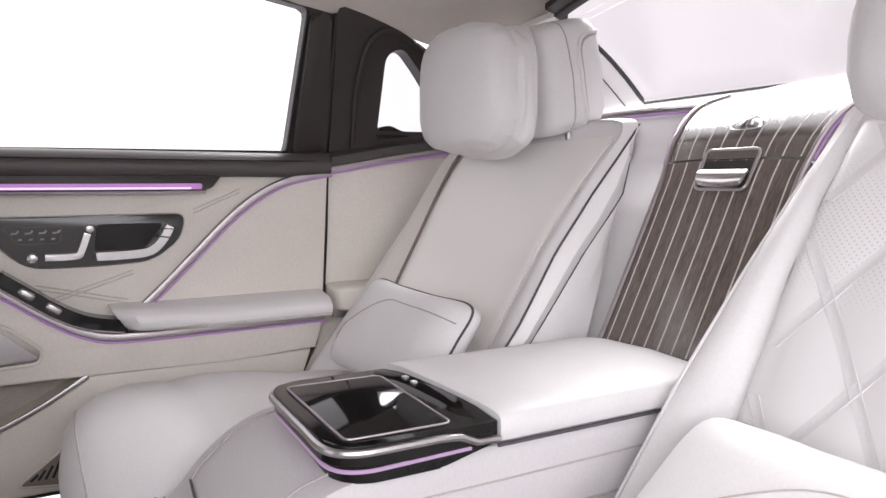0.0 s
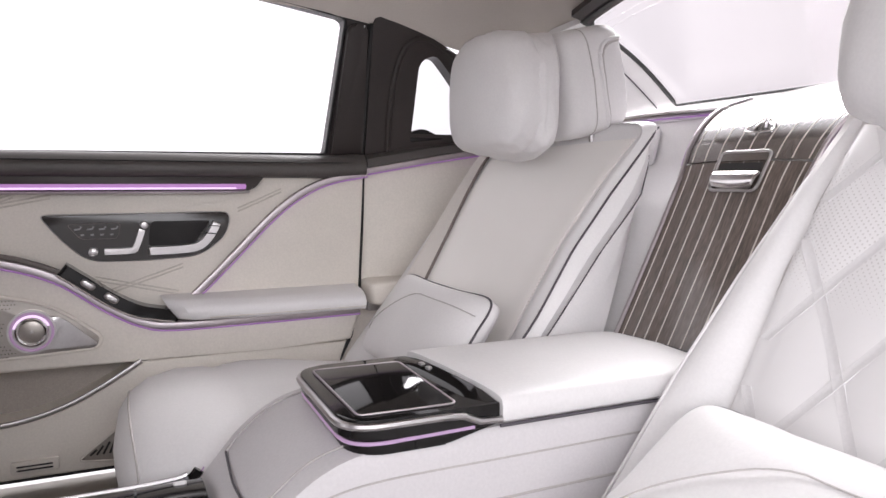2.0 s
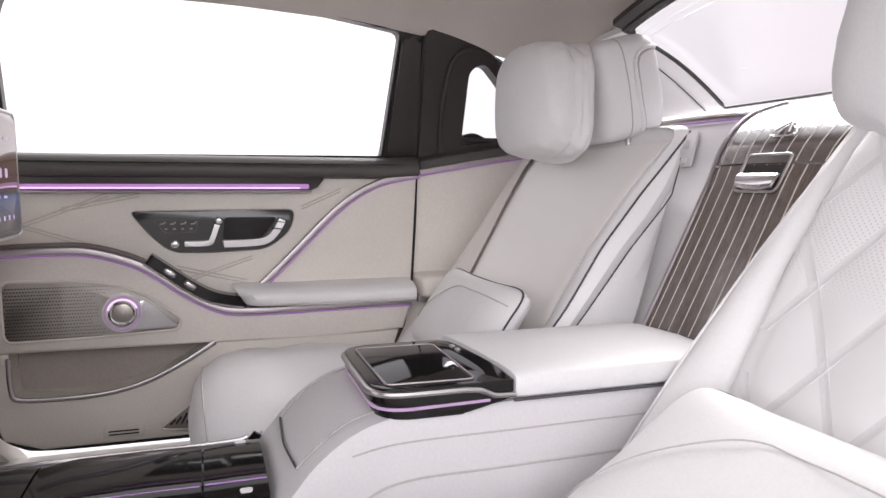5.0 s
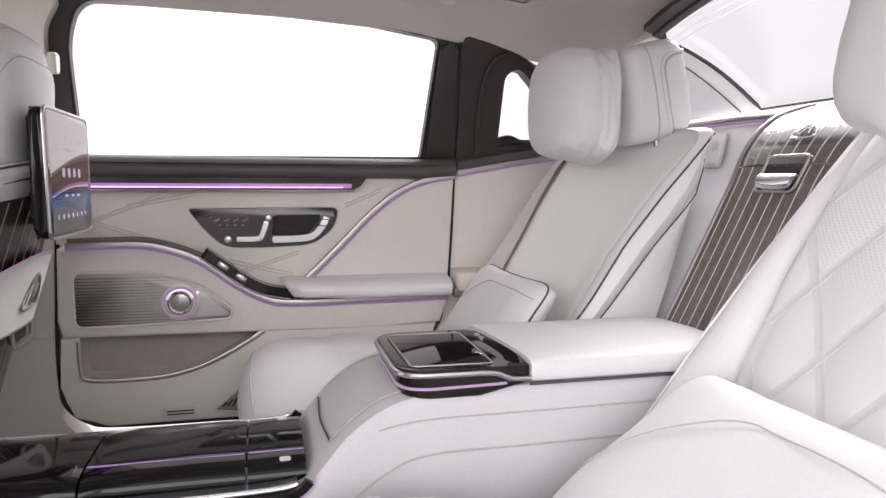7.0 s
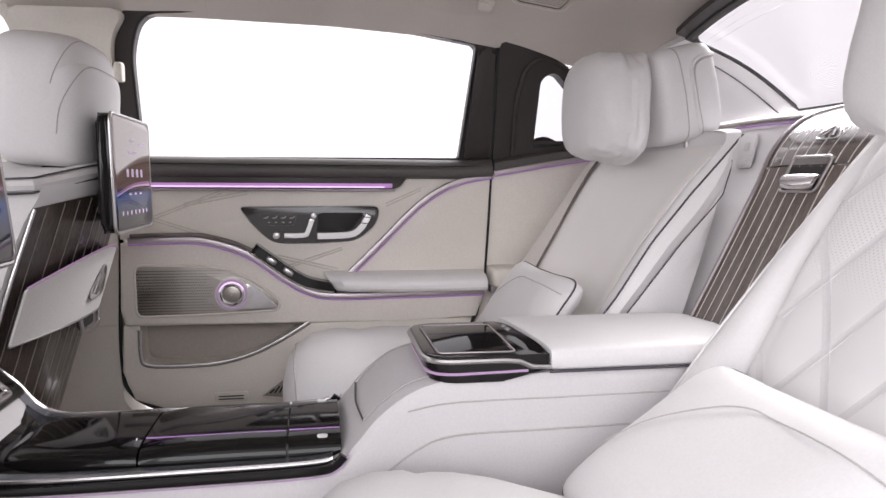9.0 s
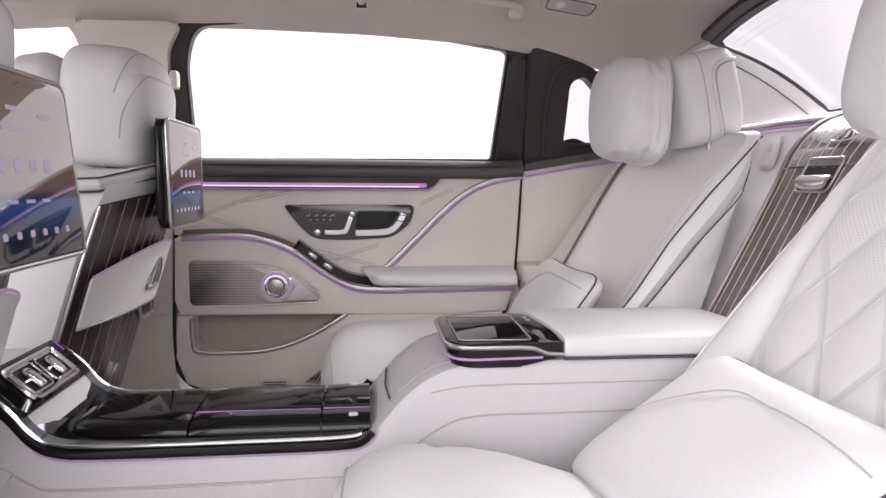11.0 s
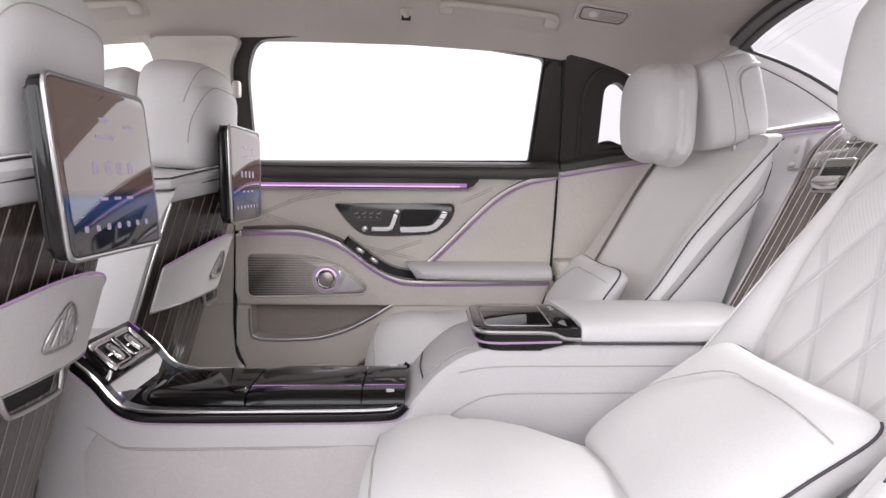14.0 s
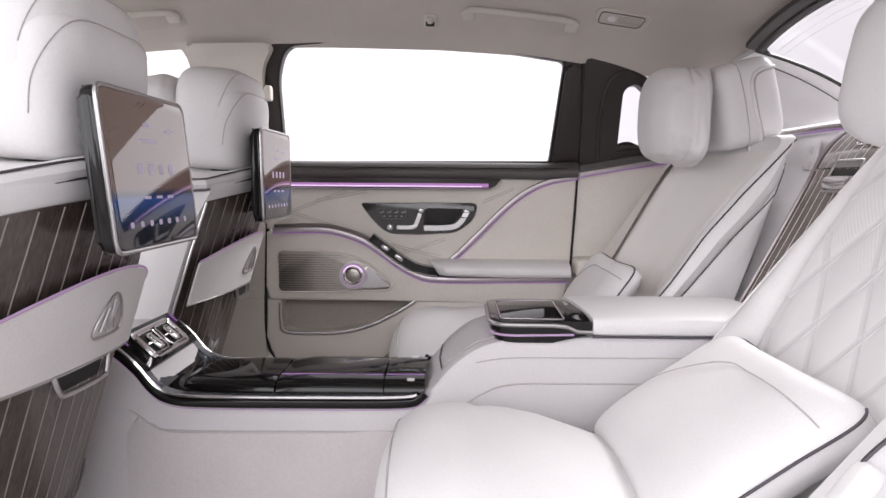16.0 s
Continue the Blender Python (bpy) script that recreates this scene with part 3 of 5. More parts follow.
# window switches on the dark strip above the chrome line
sw = spline([(-0.085, 0.500), (-0.05, 0.474), (0.0, 0.437), (0.05, 0.411), (0.115, 0.398)], 6)
strip = part("switch_strip", slab(wide(sw, 0.012), 0.640, 0.69, "y", 0.005, 3), BLACK, door, "gloss black switch strip")
part("strip_rim", tube([(x - 0.008, 0.640, z - 0.010) for x, z in sw], 0.0022, up=(0, 1, 0)), CHROME, strip)
for x, z in ((-0.042, 0.470), (-0.003, 0.442)):
    part("window_switch", puff(pose(x, 0.637, z, 0, 36, 0), 0.014, 0.006, 0.007, 0.6, 0.6, nu=20, nv=12), SATIN, strip, "silver window switch")

# armrest
def arm_section(x):
    f = interp(x, (0.095, 0.14, 0.25, 0.49), (0.25, 0.8, 1.0, 1.0))
    return [(x + (0.03 * (z - 0.385) / 0.05 * -1 if x < 0.16 else 0), y, z) for y, z in rounded([(0.69 - 0.095 * f, 0.391), (0.69 - 0.10 * f, 0.416), (0.69 - 0.075 * f, 0.430), (0.69, 0.438), (0.69, 0.391)], 0.012, 4)]


part("armrest", loft([arm_section(x) for x in (0.115, 0.125, 0.145, 0.18, 0.25, 0.35, 0.45, 0.488)]), WHITE, door, "padded white leather armrest")
part("armrest_seam", tube([(x, 0.5945, 0.399) for x in span(0.17, 0.487, 8)], 0.0012), BEIGE_SEAM, door)

# speaker
sp_out = rounded([(-0.360, 0.460, 0.02), (-0.20, 0.458, 0.06), (-0.10, 0.432, 0.05), (-0.022, 0.368, 0.012), (-0.03, 0.345, 0.012), (-0.20, 0.338, 0.1), (-0.358, 0.336, 0.02)], 0.02, 6)
spk = part("speaker", slab(sp_out, 0.6515, 0.66, "y", 0.003), GRILLE, door, "perforated metal speaker grille")
part("speaker_rim", tube([(x, 0.653, z) for x, z in sp_out], 0.0035, closed=True, up=(0, 1, 0)), BEIGE, spk)
bmh = bmesh.new()
for i in range(44):
    for j in range(17):
        x, z = -0.353 + i * 0.0056 + (j % 2) * 0.0028, 0.342 + j * 0.0069
        if z > 0.452 or x > -0.178 + 0.02 * math.sin(j) or math.hypot(x + 0.137, z - 0.386) < 0.046:
            continue
        r = 0.0021 * max(0.45, 1 - 0.5 * (x + 0.353) / 0.19)
        vs = [bmh.verts.new((x + r * 1.2 * math.cos(a), 0.6508, z + r * math.sin(a))) for a in (math.pi * k / 3 for k in range(6))]
        bmh.faces.new(vs)
holes = part("grille_holes", bmh, HOLE, spk, smooth=False)
holes["kind"] = "stuff"
cone = part("tweeter", disc((-0.137, 0.388), 0.040, (0.642, 0.654), n=40, bevel=0.004), SATIN, spk, "round satin silver tweeter")
part("tweeter_light", tube([(-0.137 + 0.034 * math.cos(a), 0.641, 0.388 + 0.034 * math.sin(a)) for a in (2 * math.pi * k / 36 for k in range(36))], 0.0026, closed=True, up=(0, 1, 0)), PINK_SOFT, cone, "faint violet light ring")
part("tweeter_ring", tube([(-0.137 + 0.024 * math.cos(a), 0.640, 0.388 + 0.024 * math.sin(a)) for a in (2 * math.pi * k / 36 for k in range(36))], 0.004, closed=True, up=(0, 1, 0)), CHROME, cone)
part("tweeter_cap", disc((-0.137, 0.388), 0.020, (0.6395, 0.6425), n=32, bevel=0.001), GRILLE, cone)
part("tweeter_pin", puff(pose(-0.137, 0.639, 0.388), 0.003, 0.002, 0.003, 0.9, 0.9, nu=16, nv=10), SATIN, cone)
part("tweeter_halo", tube([(-0.137 + 0.029 * math.cos(a), 0.6405, 0.388 + 0.029 * math.sin(a)) for a in span(radians(20), radians(165), 30)], 0.0022, up=(0, 1, 0)), BAR_CORE, cone, "pale violet light arc")
part("tweeter_wing", slab(rounded([(-0.150, 0.350, 0.005), (-0.110, 0.352, 0.01), (-0.034, 0.350, 0.006), (-0.030, 0.356, 0.004), (-0.085, 0.408, 0.02), (-0.108, 0.415, 0.01)], 0.01), 0.647, 0.654, "y", 0.003), SATIN, spk, "silver wing of the tweeter")

# ---- side wall behind the door ----
qw = thing("wall_right_rear", (0.75, 0.70, 0.1), "beige leather rear side panel with small quarter window", "side panel", kind="structure")
belt = [(0.524, 0.690), (0.66, 0.714), (0.81, 0.737), (1.06, 0.775)]
part("side_panel", slab(rounded([(0.395, 0.16), (0.44, 0.225, 0.05), (0.484, 0.32, 0.03), (0.502, 0.40, 0.05), (0.521, 0.688), (0.81, 0.737), (1.06, 0.78), (1.06, 0.16)], 0.006), 0.694, 0.76, "y", 0.006), BEIGE, qw)
part("belt_strip", tube([(x, 0.690, z - 0.004) for x, z in belt], 0.008, 0.6, up=(0, 1, 0)), TRIM, qw, "chrome strip")
part("belt_light", tube([(x, 0.684, z - 0.012) for x, z in belt], 0.0015, up=(0, 1, 0)), PURPLE, qw, "thin violet light line")
part("belt_top", loft([[(x, y, z + dz) for y, dz in ((0.684, 0.004), (0.686, 0.022), (0.70, 0.032), (0.75, 0.034), (0.75, 0.0))] for x, z in belt]), SILL, qw, "dark upper ledge")
q_out = rounded([(0.524, 0.712), (0.518, 1.012, 0.02), (0.60, 1.00, 0.1), (0.73, 0.945, 0.1), (0.86, 0.862, 0.1), (0.93, 0.79), (0.80, 0.758)], 0.01, 6)
q_in = rounded([(0.630, 0.772, 0.006), (0.632, 0.925, 0.03), (0.668, 0.944, 0.02), (0.725, 0.890, 0.08), (0.775, 0.825, 0.08), (0.800, 0.775, 0.01), (0.72, 0.772)], 0.006, 6)




def hoop_at(outer, inner, a, b, warp, c):
    """A plate with a hole, its two rims joined by direction from c."""
    bm = bmesh.new()
    n = 120

    def ray_hit(loop, t):
        d = np.array((math.cos(t), math.sin(t)))
        best = None
        for p, q in zip(loop, loop[1:] + loop[:1]):
            p, q = np.array(p) - c, np.array(q) - c
            m = np.array(((d[0], p[0] - q[0]), (d[1], p[1] - q[1])))
            if abs(np.linalg.det(m)) < 1e-12:
                continue
            s, u = np.linalg.solve(m, p)
            if s > 0 and -1e-6 <= u <= 1 + 1e-6 and (best is None or s > best):
                best = s
        return tuple(np.array(c) + d * best)
    eo = [ray_hit(outer, 2 * math.pi * i / n + 0.01) for i in range(n)]
    ei = [ray_hit(inner, 2 * math.pi * i / n + 0.01) for i in range(n)]
    rows = [[bm.verts.new((p[0], y, p[1])) for p in loop] for loop, y in ((eo, a), (ei, a), (ei, b), (eo, b))]
    for r0, r1 in zip(rows, rows[1:] + rows[:1]):
        for i in range(n):
            j = (i + 1) % n
            bm.faces.new((r0[i], r0[j], r1[j], r1[i]))
    for v in bm.verts:
        v.co = warp(v.co)
    return bm


part("quarter_frame", hoop_at(q_out, q_in, 0.706, 0.745, lean, (0.690, 0.84)), BROWN, qw, "dark brown quarter window surround")
part("quarter_ridge", tube([lean(Vector((x, 0.703, z))) for x, z in spline([(0.575, 0.73), (0.572, 0.85), (0.590, 0.945), (0.64, 0.972), (0.72, 0.935), (0.80, 0.865)], 6)], 0.006, 0.6, up=(0, 1, 0)), BROWN, qw)
qp = part("quarter_pane", slab(q_in, 0.738, 0.741, "y", 0.0, warp=lean), GLASS_TINT, qw)
qp.visible_shadow = False
part("gap_filler", slab(rounded([(0.498, 0.70), (0.496, 1.016), (0.540, 1.008), (0.540, 0.70)], 0.004), 0.7365, 0.7415, "y", 0.001, warp=lean), RUBBER, qw, "black rubber behind the door gap")
part("mirror_fin", slab(rounded([(0.628, 0.752), (0.632, 0.778, 0.03), (0.662, 0.785, 0.03), (0.715, 0.762)], 0.01), 0.690, 0.716, "y", 0.005), BLACK, qw, "small gloss black fin")
part("arm_roll", puff(pose(0.57, 0.662, 0.420), 0.065, 0.058, 0.026, 0.3, 0.3), BEIGE, qw)
part("arm_clasp", box(0.507, 0.60, 0.640, 0.69, 0.378, 0.398, 0.003, 0.004), SATIN, qw, "satin silver clasp")

# ---- the centre pillar and what lies ahead of it ----
bp = thing("pillar_centre", (-0.47, 0.70, 0.08), "beige centre pillar between front and rear doors", "pillar", kind="structure")
part("upper_trim", slab(rounded([(-0.60, 0.66), (-0.574, 0.95, 0.05), (-0.60, 1.036, 0.03), (-0.345, 1.040, 0.03), (-0.386, 0.98, 0.06), (-0.396, 0.66)], 0.01, 4), 0.690, 0.76, "y", 0.010, 3, lean), PLASTIC, bp)
part("lower_trim", slab(rounded([(-0.62, 0.05), (-0.61, 0.66), (-0.398, 0.66), (-0.410, 0.25, 0.06), (-0.400, 0.12), (-0.34, 0.05)], 0.02, 4), 0.684, 0.76, "y", 0.008, 3), PLASTIC, bp)
part("pillar_seam", tube([(-0.60, 0.6825, 0.306), (-0.41, 0.6825, 0.312)], 0.0012), BEIGE_SEAM, bp)
fd = thing("door_2", (-0.9, 0.70, 0.08), "beige front car door with a bright side window", "car door", kind="structure")
part("door_panel", slab(rounded([(-1.30, 0.05), (-0.615, 0.05), (-0.605, 0.69), (-1.30, 0.69)], 0.02), 0.69, 0.77, "y", 0.008), BEIGE, fd)
part("window_frame", hoop_at(rounded([(-1.32, 0.69), (-1.10, 0.98), (-0.90, 1.055, 0.1), (-0.60, 1.062), (-0.575, 0.95), (-0.60, 0.69)], 0.01), rounded([(-1.20, 0.715), (-1.04, 0.94, 0.05), (-0.88, 1.028, 0.06), (-0.612, 1.037, 0.05), (-0.588, 0.96, 0.04), (-0.615, 0.715)], 0.01, 6), 0.715, 0.76, lean, (-0.85, 0.85)), PLASTIC, fd)
rk = tagged(part("sill_plate", box(-0.40, 0.36, 0.60, 0.70, 0.03, 0.082, 0.006, 0.01), GRILLE), "brushed silver door sill plate", "sill plate", kind="structure")


# ---- things under the roof lining ----
def roof_pt(x, y, d=0.0):
    return Vector((x, y, roof(x, y) - d))


def on_roof(x, y):
    """A pose on the lining: local x along the car, local y across, local z down into the car."""
    dy = (roof(x, y + 0.01) - roof(x, y - 0.01)) / 0.02
    dx = (roof(x + 0.01, y) - roof(x - 0.01, y)) / 0.02
    n = Vector((dx, dy, -1)).normalized()
    ax = (Vector((1, 0, dx))).normalized()
    ay = n.cross(ax).normalized()
    m = Matrix((ax, ay, n)).transposed().to_4x4()
    m.translation = roof_pt(x, y)
    return m


for gx, gn in ((0.325, "grab_handle"), (-0.74, "grab_handle")):
    m = on_roof(gx, 0.545)
    gh = thing(gn, m.translation, "beige grab handle folded against the headliner", "grab handle", "grab handles")
    part("grip", posed(tube(spline([(-0.150, 0, 0.004), (-0.148, 0.012, 0.010), (-0.136, 0.024, 0.014), (-0.10, 0.029, 0.016), (0.0, 0.031, 0.017), (0.10, 0.029, 0.016), (0.136, 0.024, 0.014), (0.148, 0.012, 0.010), (0.150, 0, 0.004)], 6), 0.0085, 0.8, up=(0, 0, 1), sides=12), m), PLASTIC, gh)
    part("recess", posed(slab(rounded([(-0.165, -0.050), (0.165, -0.050), (0.165, 0.046), (-0.165, 0.046)], 0.02), -0.004, 0.0025, "z", 0.002), m), HEADLINER, gh)
    for s in (-1, 1):
        part("mount", posed(puff(pose(s * 0.137, 0, 0.006), 0.018, 0.016, 0.010, 0.5, 0.5, nu=20, nv=12), m), PLASTIC, gh)
m = on_roof(0.085, 0.56)
ch = thing("coat_hook", m.translation, "small beige coat hook with dark recess on the headliner", "coat hook")
part("plate", posed(slab(rounded([(-0.017, -0.022), (0.017, -0.022), (0.017, 0.022), (-0.017, 0.022)], 0.006), -0.004, 0.005, "z", 0.002), m), PLASTIC, ch)
part("slot", posed(slab(rounded([(-0.012, -0.016), (0.012, -0.016), (0.012, 0.0), (-0.012, 0.0)], 0.003), 0.004, 0.006, "z", 0.0), m), DARKHOLE, ch)
part("hook", posed(puff(pose(0, 0.008, 0.008), 0.008, 0.010, 0.006, 0.5, 0.5, nu=16, nv=10), m), PLASTIC, ch)
m = on_roof(0.585, 0.50) @ Matrix.Scale(0.80, 4)
rs = thing("ceiling_speaker", m.translation, "oblong beige speaker and lamp unit in the headliner", "speaker")
part("bezel", posed(slab(rounded([(-0.082, -0.036, 0.02), (0.076, -0.036, 0.02), (0.094, 0.034, 0.02), (-0.082, 0.038, 0.02)], 0.02), -0.004, 0.006, "z", 0.003), m), PLASTIC, rs)
part("grille", posed(slab(rounded([(-0.070, -0.027), (0.066, -0.027), (0.077, 0.025), (-0.070, 0.028)], 0.015), 0.004, 0.0075, "z", 0.001), m), HEADLINER, rs)
part("bezel_ring", posed(tube([(x, y, 0.006) for x, y in rounded([(-0.082, -0.036, 0.02), (0.076, -0.036, 0.02), (0.094, 0.034, 0.02), (-0.082, 0.038, 0.02)], 0.02)], 0.0045, closed=True), m), PLASTIC, rs)
# dark line painted in place of the shading round the recessed grille
part("grille_outline", posed(tube([(x, y, 0.0076) for x, y in rounded([(-0.070, -0.027), (0.066, -0.027), (0.077, 0.025), (-0.070, 0.028)], 0.015)], 0.0020, closed=True), m), TAUPE, rs)
part("lamp", posed(disc((-0.03, 0.0), 0.014, (0.006, 0.010), "z", 24), m), BUTTON, rs)
bmh = bmesh.new()
for i in range(14):
    for j in range(6):
        x, y = -0.008 + 0.0055 * i, -0.016 + 0.0065 * j
        vs = [bmh.verts.new(m @ Vector((x + 0.0016 * math.cos(a), y + 0.0016 * math.sin(a), 0.0078))) for a in (math.pi * k / 3 for k in range(6))]
        bmh.faces.new(vs)
part("holes", bmh, DARKHOLE, rs, smooth=False)["kind"] = "stuff"
part("lining_seam", tube([roof_pt(-0.19 + 0.02 * math.sin(y), y, -0.0005) for y in span(0.62, -0.5, 24)], 0.0012, sides=6), BEIGE_SEAM, bpy.data.objects["ceiling"])

# belt height adjuster on the centre pillar
bh = thing("belt_hook", (-0.385, 0.66, 0.90), "small beige plastic belt guide on the centre pillar", "belt guide")
part("base", puff(pose(-0.392, 0.636, 0.903), 0.020, 0.014, 0.016, 0.5, 0.5, nu=20, nv=12), PLASTIC, bh)
part("knob", puff(pose(-0.372, 0.628, 0.906), 0.010, 0.016, 0.022, 0.4, 0.4, nu=20, nv=12), PLASTIC, bh)


# ---- rear seats ----
SEAT_Z = (0.24, 0.30, 0.45, 0.55, 0.64, 0.70, 0.735)
# how far back the front of a backrest lies at those heights, column by column from its inner piping (w > 0) to its outer side
FAR_SEAT = {0.185: (0.52, 0.555, 0.648, 0.712, 0.785, 0.842, 0.878), 0.14: (0.528, 0.562, 0.654, 0.716, 0.785, 0.840, 0.874), 0.07: (0.525, 0.558, 0.647, 0.709, 0.773, 0.823, 0.855),
            0.0: (0.515, 0.545, 0.635, 0.695, 0.755, 0.80, 0.83), -0.07: (0.485, 0.518, 0.610, 0.673, 0.728, 0.766, 0.794), -0.13: (0.455, 0.485, 0.582, 0.645, 0.697, 0.734, 0.762),
            -0.175: (0.425, 0.455, 0.565, 0.636, 0.695, 0.735, 0.764), -0.215: (0.415, 0.45, 0.568, 0.642, 0.712, 0.750, 0.78), -0.245: (0.45, 0.485, 0.60, 0.675, 0.742, 0.780, 0.81)}
NEAR_SEAT = {0.185: (0.575, 0.605, 0.682, 0.735, 0.793, 0.838, 0.868), 0.12: (0.580, 0.612, 0.695, 0.752, 0.808, 0.848, 0.878), 0.0: (0.585, 0.617, 0.700, 0.758, 0.812, 0.852, 0.880),
             -0.12: (0.580, 0.612, 0.695, 0.752, 0.808, 0.848, 0.878), -0.185: (0.575, 0.605, 0.682, 0.735, 0.793, 0.838, 0.868), -0.225: (0.545, 0.58, 0.675, 0.745, 0.81, 0.86, 0.89)}
FAR_PIPING = (0.46, 0.505, 0.630, 0.703, 0.787, 0.850, 0.886)
NEAR_PIPING = (0.498, 0.543, 0.655, 0.730, 0.803, 0.862, 0.900)


class Back:
    """The shape of a backrest: w runs across from its middle, towards the car's middle."""

    def __init__(self, cy, s, columns, piping, half):
        self.cy, self.s, self.columns, self.piping, self.half = cy, s, columns, piping, half

    def edge(self, z):
        return interp(z, SEAT_Z, self.piping), interp(z, (0.24, 0.43, 0.735), self.half)

    def crease(self, z):
        x, w = self.edge(z)
        return min(x + interp(z, (0.30, 0.45, 0.64), (0.045, 0.052, 0.080)), self.rear(z) - 0.006), w - 0.006

    def rear(self, z):
        """x of the shell's rear edge."""
        return max(min(0.78 + 0.39 * (z - 0.42), 0.885) + (0.03 if self.s < 0 else 0.0), self.edge(z)[0] + 0.016)

    def front(self, w, z):
        """x of the front at w and z."""
        xe, we = self.edge(z)
        pts = [(we, xe)] + [(k, interp(z, SEAT_Z, v)) for k, v in self.columns.items()]
        # a soft bolster crown between the piping and the panel seam
        pts.insert(1, ((we + 0.185) / 2 + 0.008, (xe + pts[1][1]) / 2 - 0.011))
        pts = pts[::-1]
        W, X = np.array([p[0] for p in pts]), np.array([p[1] for p in pts])
        m = np.gradient(X, W)
        i = int(min(max(np.searchsorted(W, w) - 1, 0), len(W) - 2))
        h = W[i + 1] - W[i]
        t = min(max((w - W[i]) / h, 0.0), 1.0)
        x = X[i] * (1 + 2 * t) * (1 - t) ** 2 + h * m[i] * t * (1 - t) ** 2 + X[i + 1] * t * t * (3 - 2 * t) + h * m[i + 1] * t * t * (t - 1)
        return x + 0.007 * math.exp(-((abs(w) - 0.183) / 0.009) ** 2) * (w > 0 or self.s < 0)

    def lift(self, x, z):
        return z + interp(z, (0.55, 0.735), (0.0, 0.15)) * (x - interp(z, SEAT_Z, self.columns[0.0]))

    def at(self, w, z, out=0.0):
        x = self.front(w, z) - out
        return Vector((x, self.cy - self.s * w, self.lift(x, z) + out * 0.4))


def rear_seat(b, label, nose):
    """b: the backrest's shape; nose: how far back the cushion's front lies."""
    cy, s = b.cy, b.s
    near = s < 0
    st = thing("passenger_seat", (0.40, cy, 0.03), label, "car seat", "rear seats")
    wmin = min(b.columns)
    rings = []
    for z in (0.24, 0.30, 0.36, 0.42, 0.48, 0.54, 0.60, 0.65, 0.69, 0.715, 0.735):
        (xe, we), (xc, wc) = b.edge(z), b.crease(z)
        fr = [(b.front(w, z), w) for w in span(wmin, we - 0.002, 46)]
        d = xc - xe
        side = [(xe + 0.05 * d, we + 0.001), (xe + 0.2 * d, we + 0.10 * d), ((xe + xc) / 2, we + 0.16 * d), (xc - 0.2 * d, wc + 0.14 * d), (xc - 0.05 * d, wc + 0.002), (xc, wc - 0.004), (xc + 0.003, wc - 0.003)]
        xb = b.rear(z)
        bk = [(xc + (xb - xc) * 0.6, wc - 0.004), (xb - 0.002, wc - 0.014), (xb + 0.012, wc - 0.05), (xb + 0.045, wc - 0.11), (xb + 0.05, 0.0), (xb + 0.03, wmin + 0.04), (xb - 0.03, wmin), ((xb + b.front(wmin, z)) / 2, wmin - 0.012), (b.front(wmin, z) + 0.02, wmin - 0.008)]
        rings.append([(x, cy - s * w, b.lift(x, z)) for x, w in fr + side + bk])
    last = rings[-1]
    c = Vector((sum(p[0] for p in last) / len(last), cy, sum(p[2] for p in last) / len(last)))
    for kk, up in ((0.996, 0.007), (0.985, 0.014), (0.965, 0.020), (0.93, 0.025), (0.86, 0.029), (0.70, 0.032), (0.35, 0.033)):
        rings.append([((p[0] - c.x) * kk + c.x + 0.5 * up, (p[1] - cy) * kk + cy, (p[2] - c.z) * kk + c.z + up) for p in last])
    back = part("backrest", loft(rings), WHITE, st, "white leather backrest with dark piping")

    # middle panel, a thin skin on the backrest, quilted on the near seat
    z0, z1 = 0.33, 0.7335
    MIDW, DY, DZ = 0.012 if near else 0.0, 0.058, 0.083

    def quilt(w, z):
        """1 in the middle of a diamond, 0 on its stitched lines."""
        u, v = (w - MIDW) / DY, (z - 0.533) / DZ
        return abs(math.sin(math.pi * (u + v) / 2) * math.sin(math.pi * (u - v) / 2))

    def skin(u, v):
        z = z0 + (z1 - z0) * v
        w = 0.177 * u if near else (0.177 - 0.152 * (1 - u))
        return b.at(w, z, 0.0030 + (0.0055 * quilt(w, z) ** 0.5 * min(1.0, (0.177 - abs(w)) / 0.03) if near else 0.0))
    part("centre_panel", sheet(skin, span(-1, 1, 110 if near else 40), span(0, 1, 110 if near else 40), (0.004, 0, 0)), PERF if near else PERF_TAN, back, "perforated leather centre panel")
    for w in ((0.182, -0.182) if near else (0.182,)):
        part("panel_seam", tube([b.at(w, z, -0.0012) for z in span(0.30, 0.733, 24)], 0.0017), WHITE_SEAM, back)
    # piping along the bolster's edge and over the shoulder, and the crease behind the side pad
    line = []
    for z in span(0.27, 0.735, 24):
        x, w = b.edge(z)
        line.append(Vector((x - 0.0005, cy - s * (w + 0.0005), b.lift(x, z))))
    x, y, z = line[-1]
    line += [Vector((x + 0.008, y + s * 0.003, z + 0.010)), Vector((x + 0.020, y + s * 0.009, z + 0.017))]
    part("piping", tube(line, 0.0020), WHITE if near else PIPING, back, "white piping" if near else "dark piping")
    part("side_seam", tube([Vector((b.crease(z)[0] + 0.001, cy - s * (b.crease(z)[1] - 0.001), b.lift(b.crease(z)[0], z))) for z in span(0.26, 0.70, 20)], 0.0013), PIPING, back)
